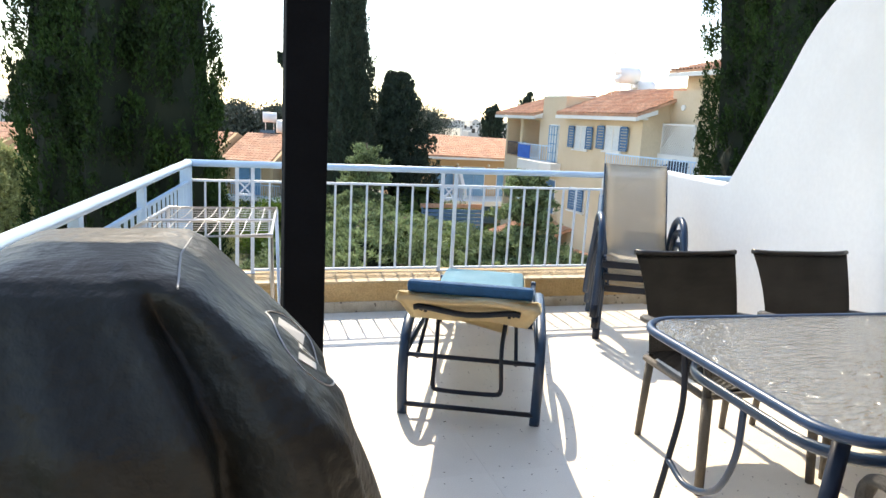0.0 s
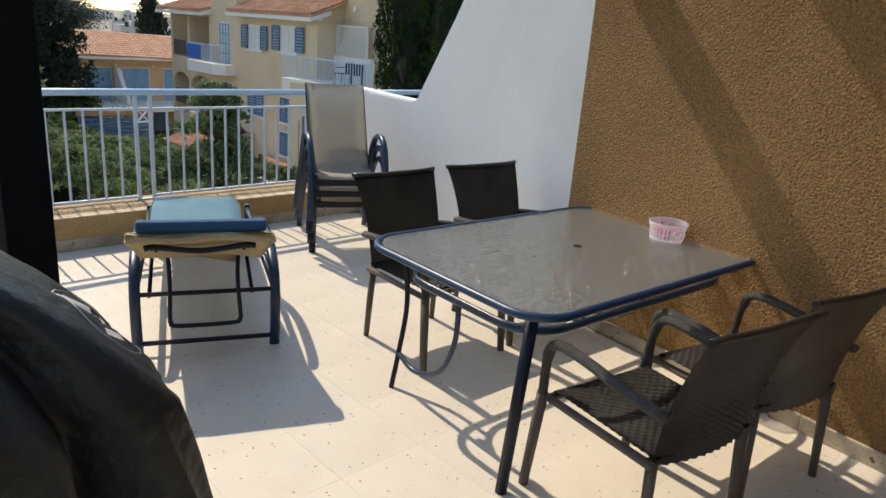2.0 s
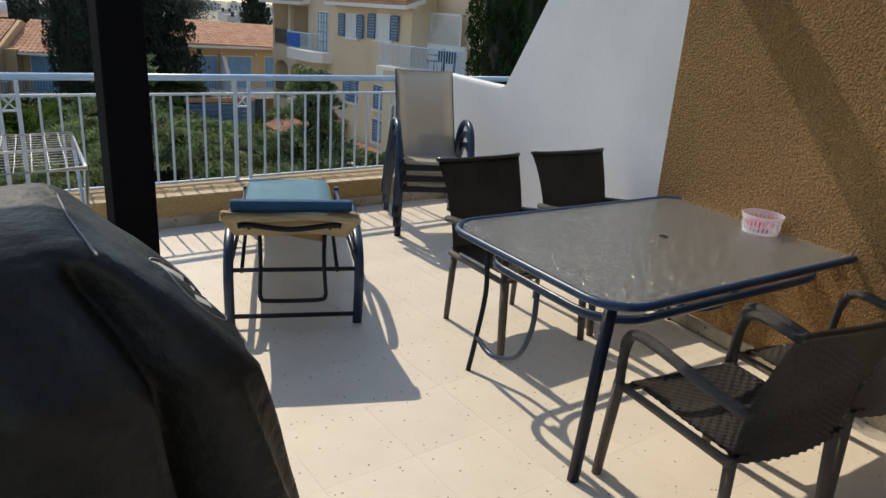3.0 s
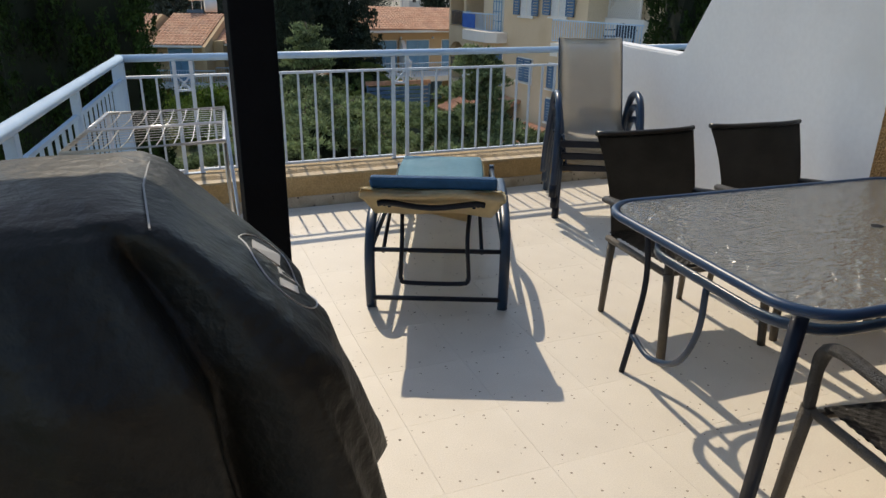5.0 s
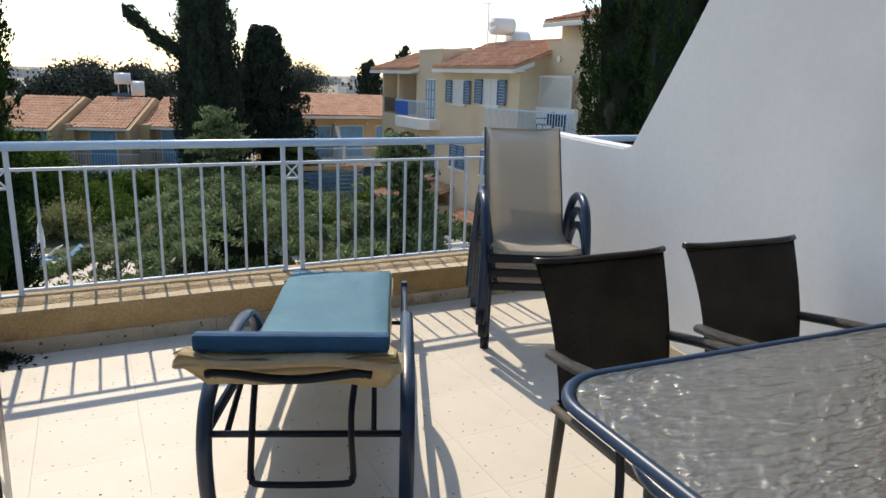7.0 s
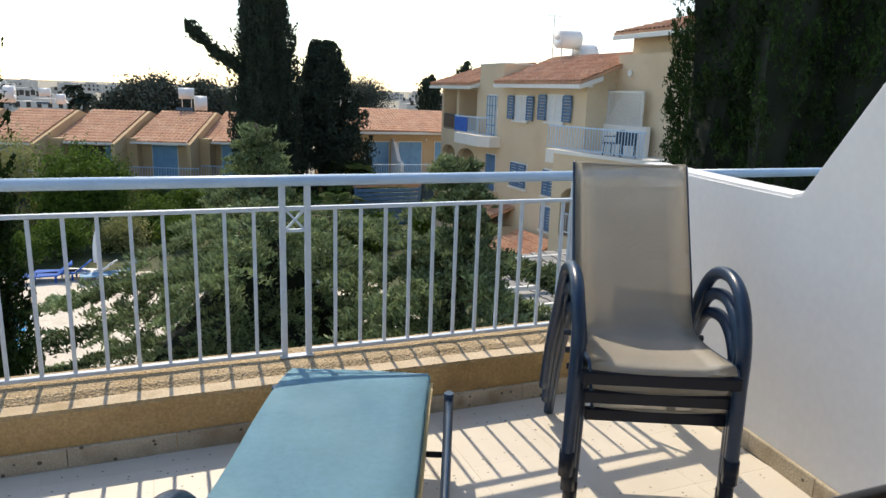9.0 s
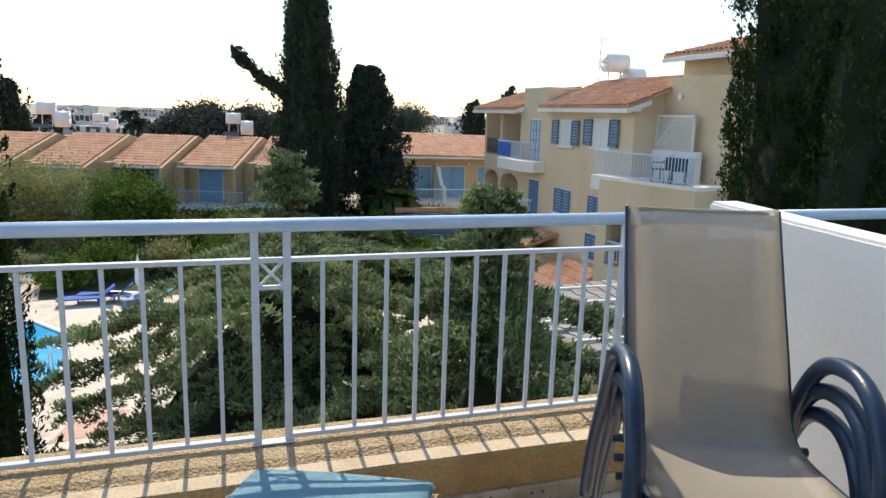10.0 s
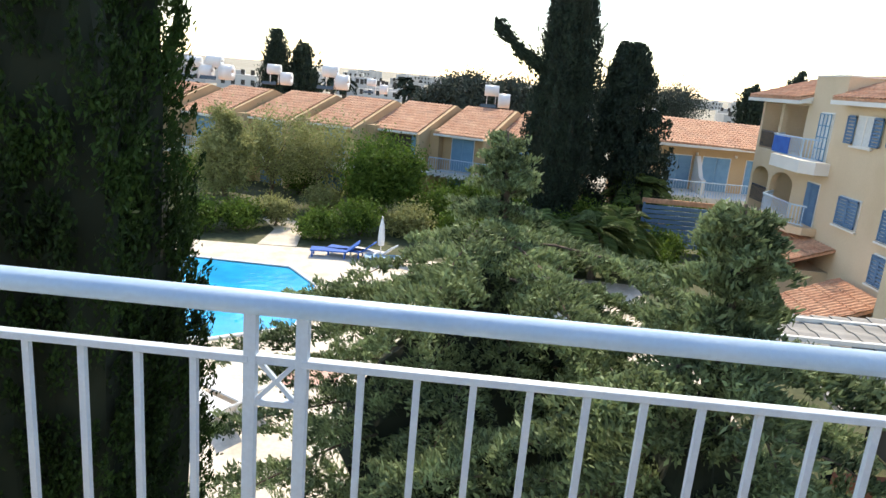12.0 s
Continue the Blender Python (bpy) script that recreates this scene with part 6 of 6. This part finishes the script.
def closed_parasol(x, y):
    t = thing("closed_parasol", "closed white parasol standing by the pool", "parasol", (x, y, GROUND + 0.08))
    part("pole", tube([(0, 0, 0), (0, 0, 1.85)], 0.025, seg=8), TRIM, t)
    part("base", tube([(0, 0, 0), (0, 0, 0.09)], 0.24, seg=16), SHEET, t)
    part("canopy", tube([(0, 0, 0.6), (0, 0, 0.85), (0, 0, 1.35), (0, 0, 1.7), (0, 0, 1.8)], [0.13, 0.15, 0.12, 0.05, 0.015], seg=10), TANK, t, "folded white canopy")


leaf_pile()
closed_parasol(-1.79, 33.35)
sunbed(-1.42, 32.63, 100, SHUT_P, "teal plastic sunbed by the pool")
sunbed(-2.17, 33.27, 70, TANK, "white plastic sunbed by the pool")

# ---- floor tiles and skirting, piece by piece ----
def tiles():
    me = bpy.data.meshes.new("tile")
    size = 0.4
    bm = box(0.0004, size - 0.0004, 0.0004, size - 0.0004, -0.012, 0.0)
    bm.to_mesh(me)
    bm.free()
    me.materials.append(TILE)
    floor = bpy.data.objects["floor"]
    for j in range(-4, 16):
        for i in range(-4, 9):
            x, y = i * size - 0.02, j * size - 0.02
            if x < -1.42 or x + size > wall_x(y + size) + 0.12 or y + size > 6.45:
                continue
            o = new("tile", me)
            o.location = (x, y, 0)
            o.parent = floor


def skirting(a, b, nrm, n):
    a, b, nrm = Vector(a), Vector(b), Vector(nrm).normalized()
    for k in range(n):
        p, q = a.lerp(b, (k + 0.004) / n), a.lerp(b, (k + 0.996) / n)
        bm = bmesh.new()
        sec = [(0, 0), (0.014, 0), (0.014, 0.076), (0.010, 0.082), (0, 0.082)]
        A = [bm.verts.new(p + nrm * s + Vector((0, 0, z))) for s, z in sec]
        B = [bm.verts.new(q + nrm * s + Vector((0, 0, z))) for s, z in sec]
        bm.faces.new(A)
        bm.faces.new(B[::-1])
        for i in range(5):
            bm.faces.new((A[i], B[i], B[(i + 1) % 5], A[(i + 1) % 5]))
        bmesh.ops.recalc_face_normals(bm, faces=bm.faces)
        setting("baseboard", bm, SKIRT)


def floor_litter():
    """Dry crumbs and bits of leaf lying about."""
    rng = random.Random(17)
    bm = bmesh.new()
    for k in range(170):
        x, y = rng.uniform(-0.25, 2.6), rng.uniform(1.2, 5.9)
        if k % 3 == 0:
            y = rng.uniform(5.4, 5.95)
        r = rng.uniform(0.002, 0.0065)
        q = [bm.verts.new((x + r * rng.uniform(0.6, 1.2) * math.cos(a), y + r * rng.uniform(0.6, 1.2) * math.sin(a), 0.0005)) for a in (0, 1.2, 2.5, 3.8, 5.1)]
        top = bm.verts.new((x, y, 0.0006 + r * 0.5))
        for a in range(5):
            bm.faces.new((q[a], q[(a + 1) % 5], top))
    t = thing("floor_litter", "dark dry crumbs and leaf bits scattered on the tiles", "litter")
    part("crumbs", bm, BARK, t, kind="stuff")


floor_litter()
tiles()
skirting((-0.34, 6.099, 0.001), (3.29, 6.099, 0.001), (0, -1, 0), 9)
skirting((wall_x(6.08) - 0.001, 6.08, 0.001), (wall_x(3.435) - 0.001, 3.435, 0.001), (-1, WS, 0), 7)
skirting((wall_x(3.43) - 0.021, 3.43, 0.001), (wall_x(-1.5) - 0.021, -1.5, 0.001), (-1, WS, 0), 12)
skirting((-0.365, 6.07, 0.001), (-0.797, 2.0, 0.001), (1, -0.105, 0), 10)
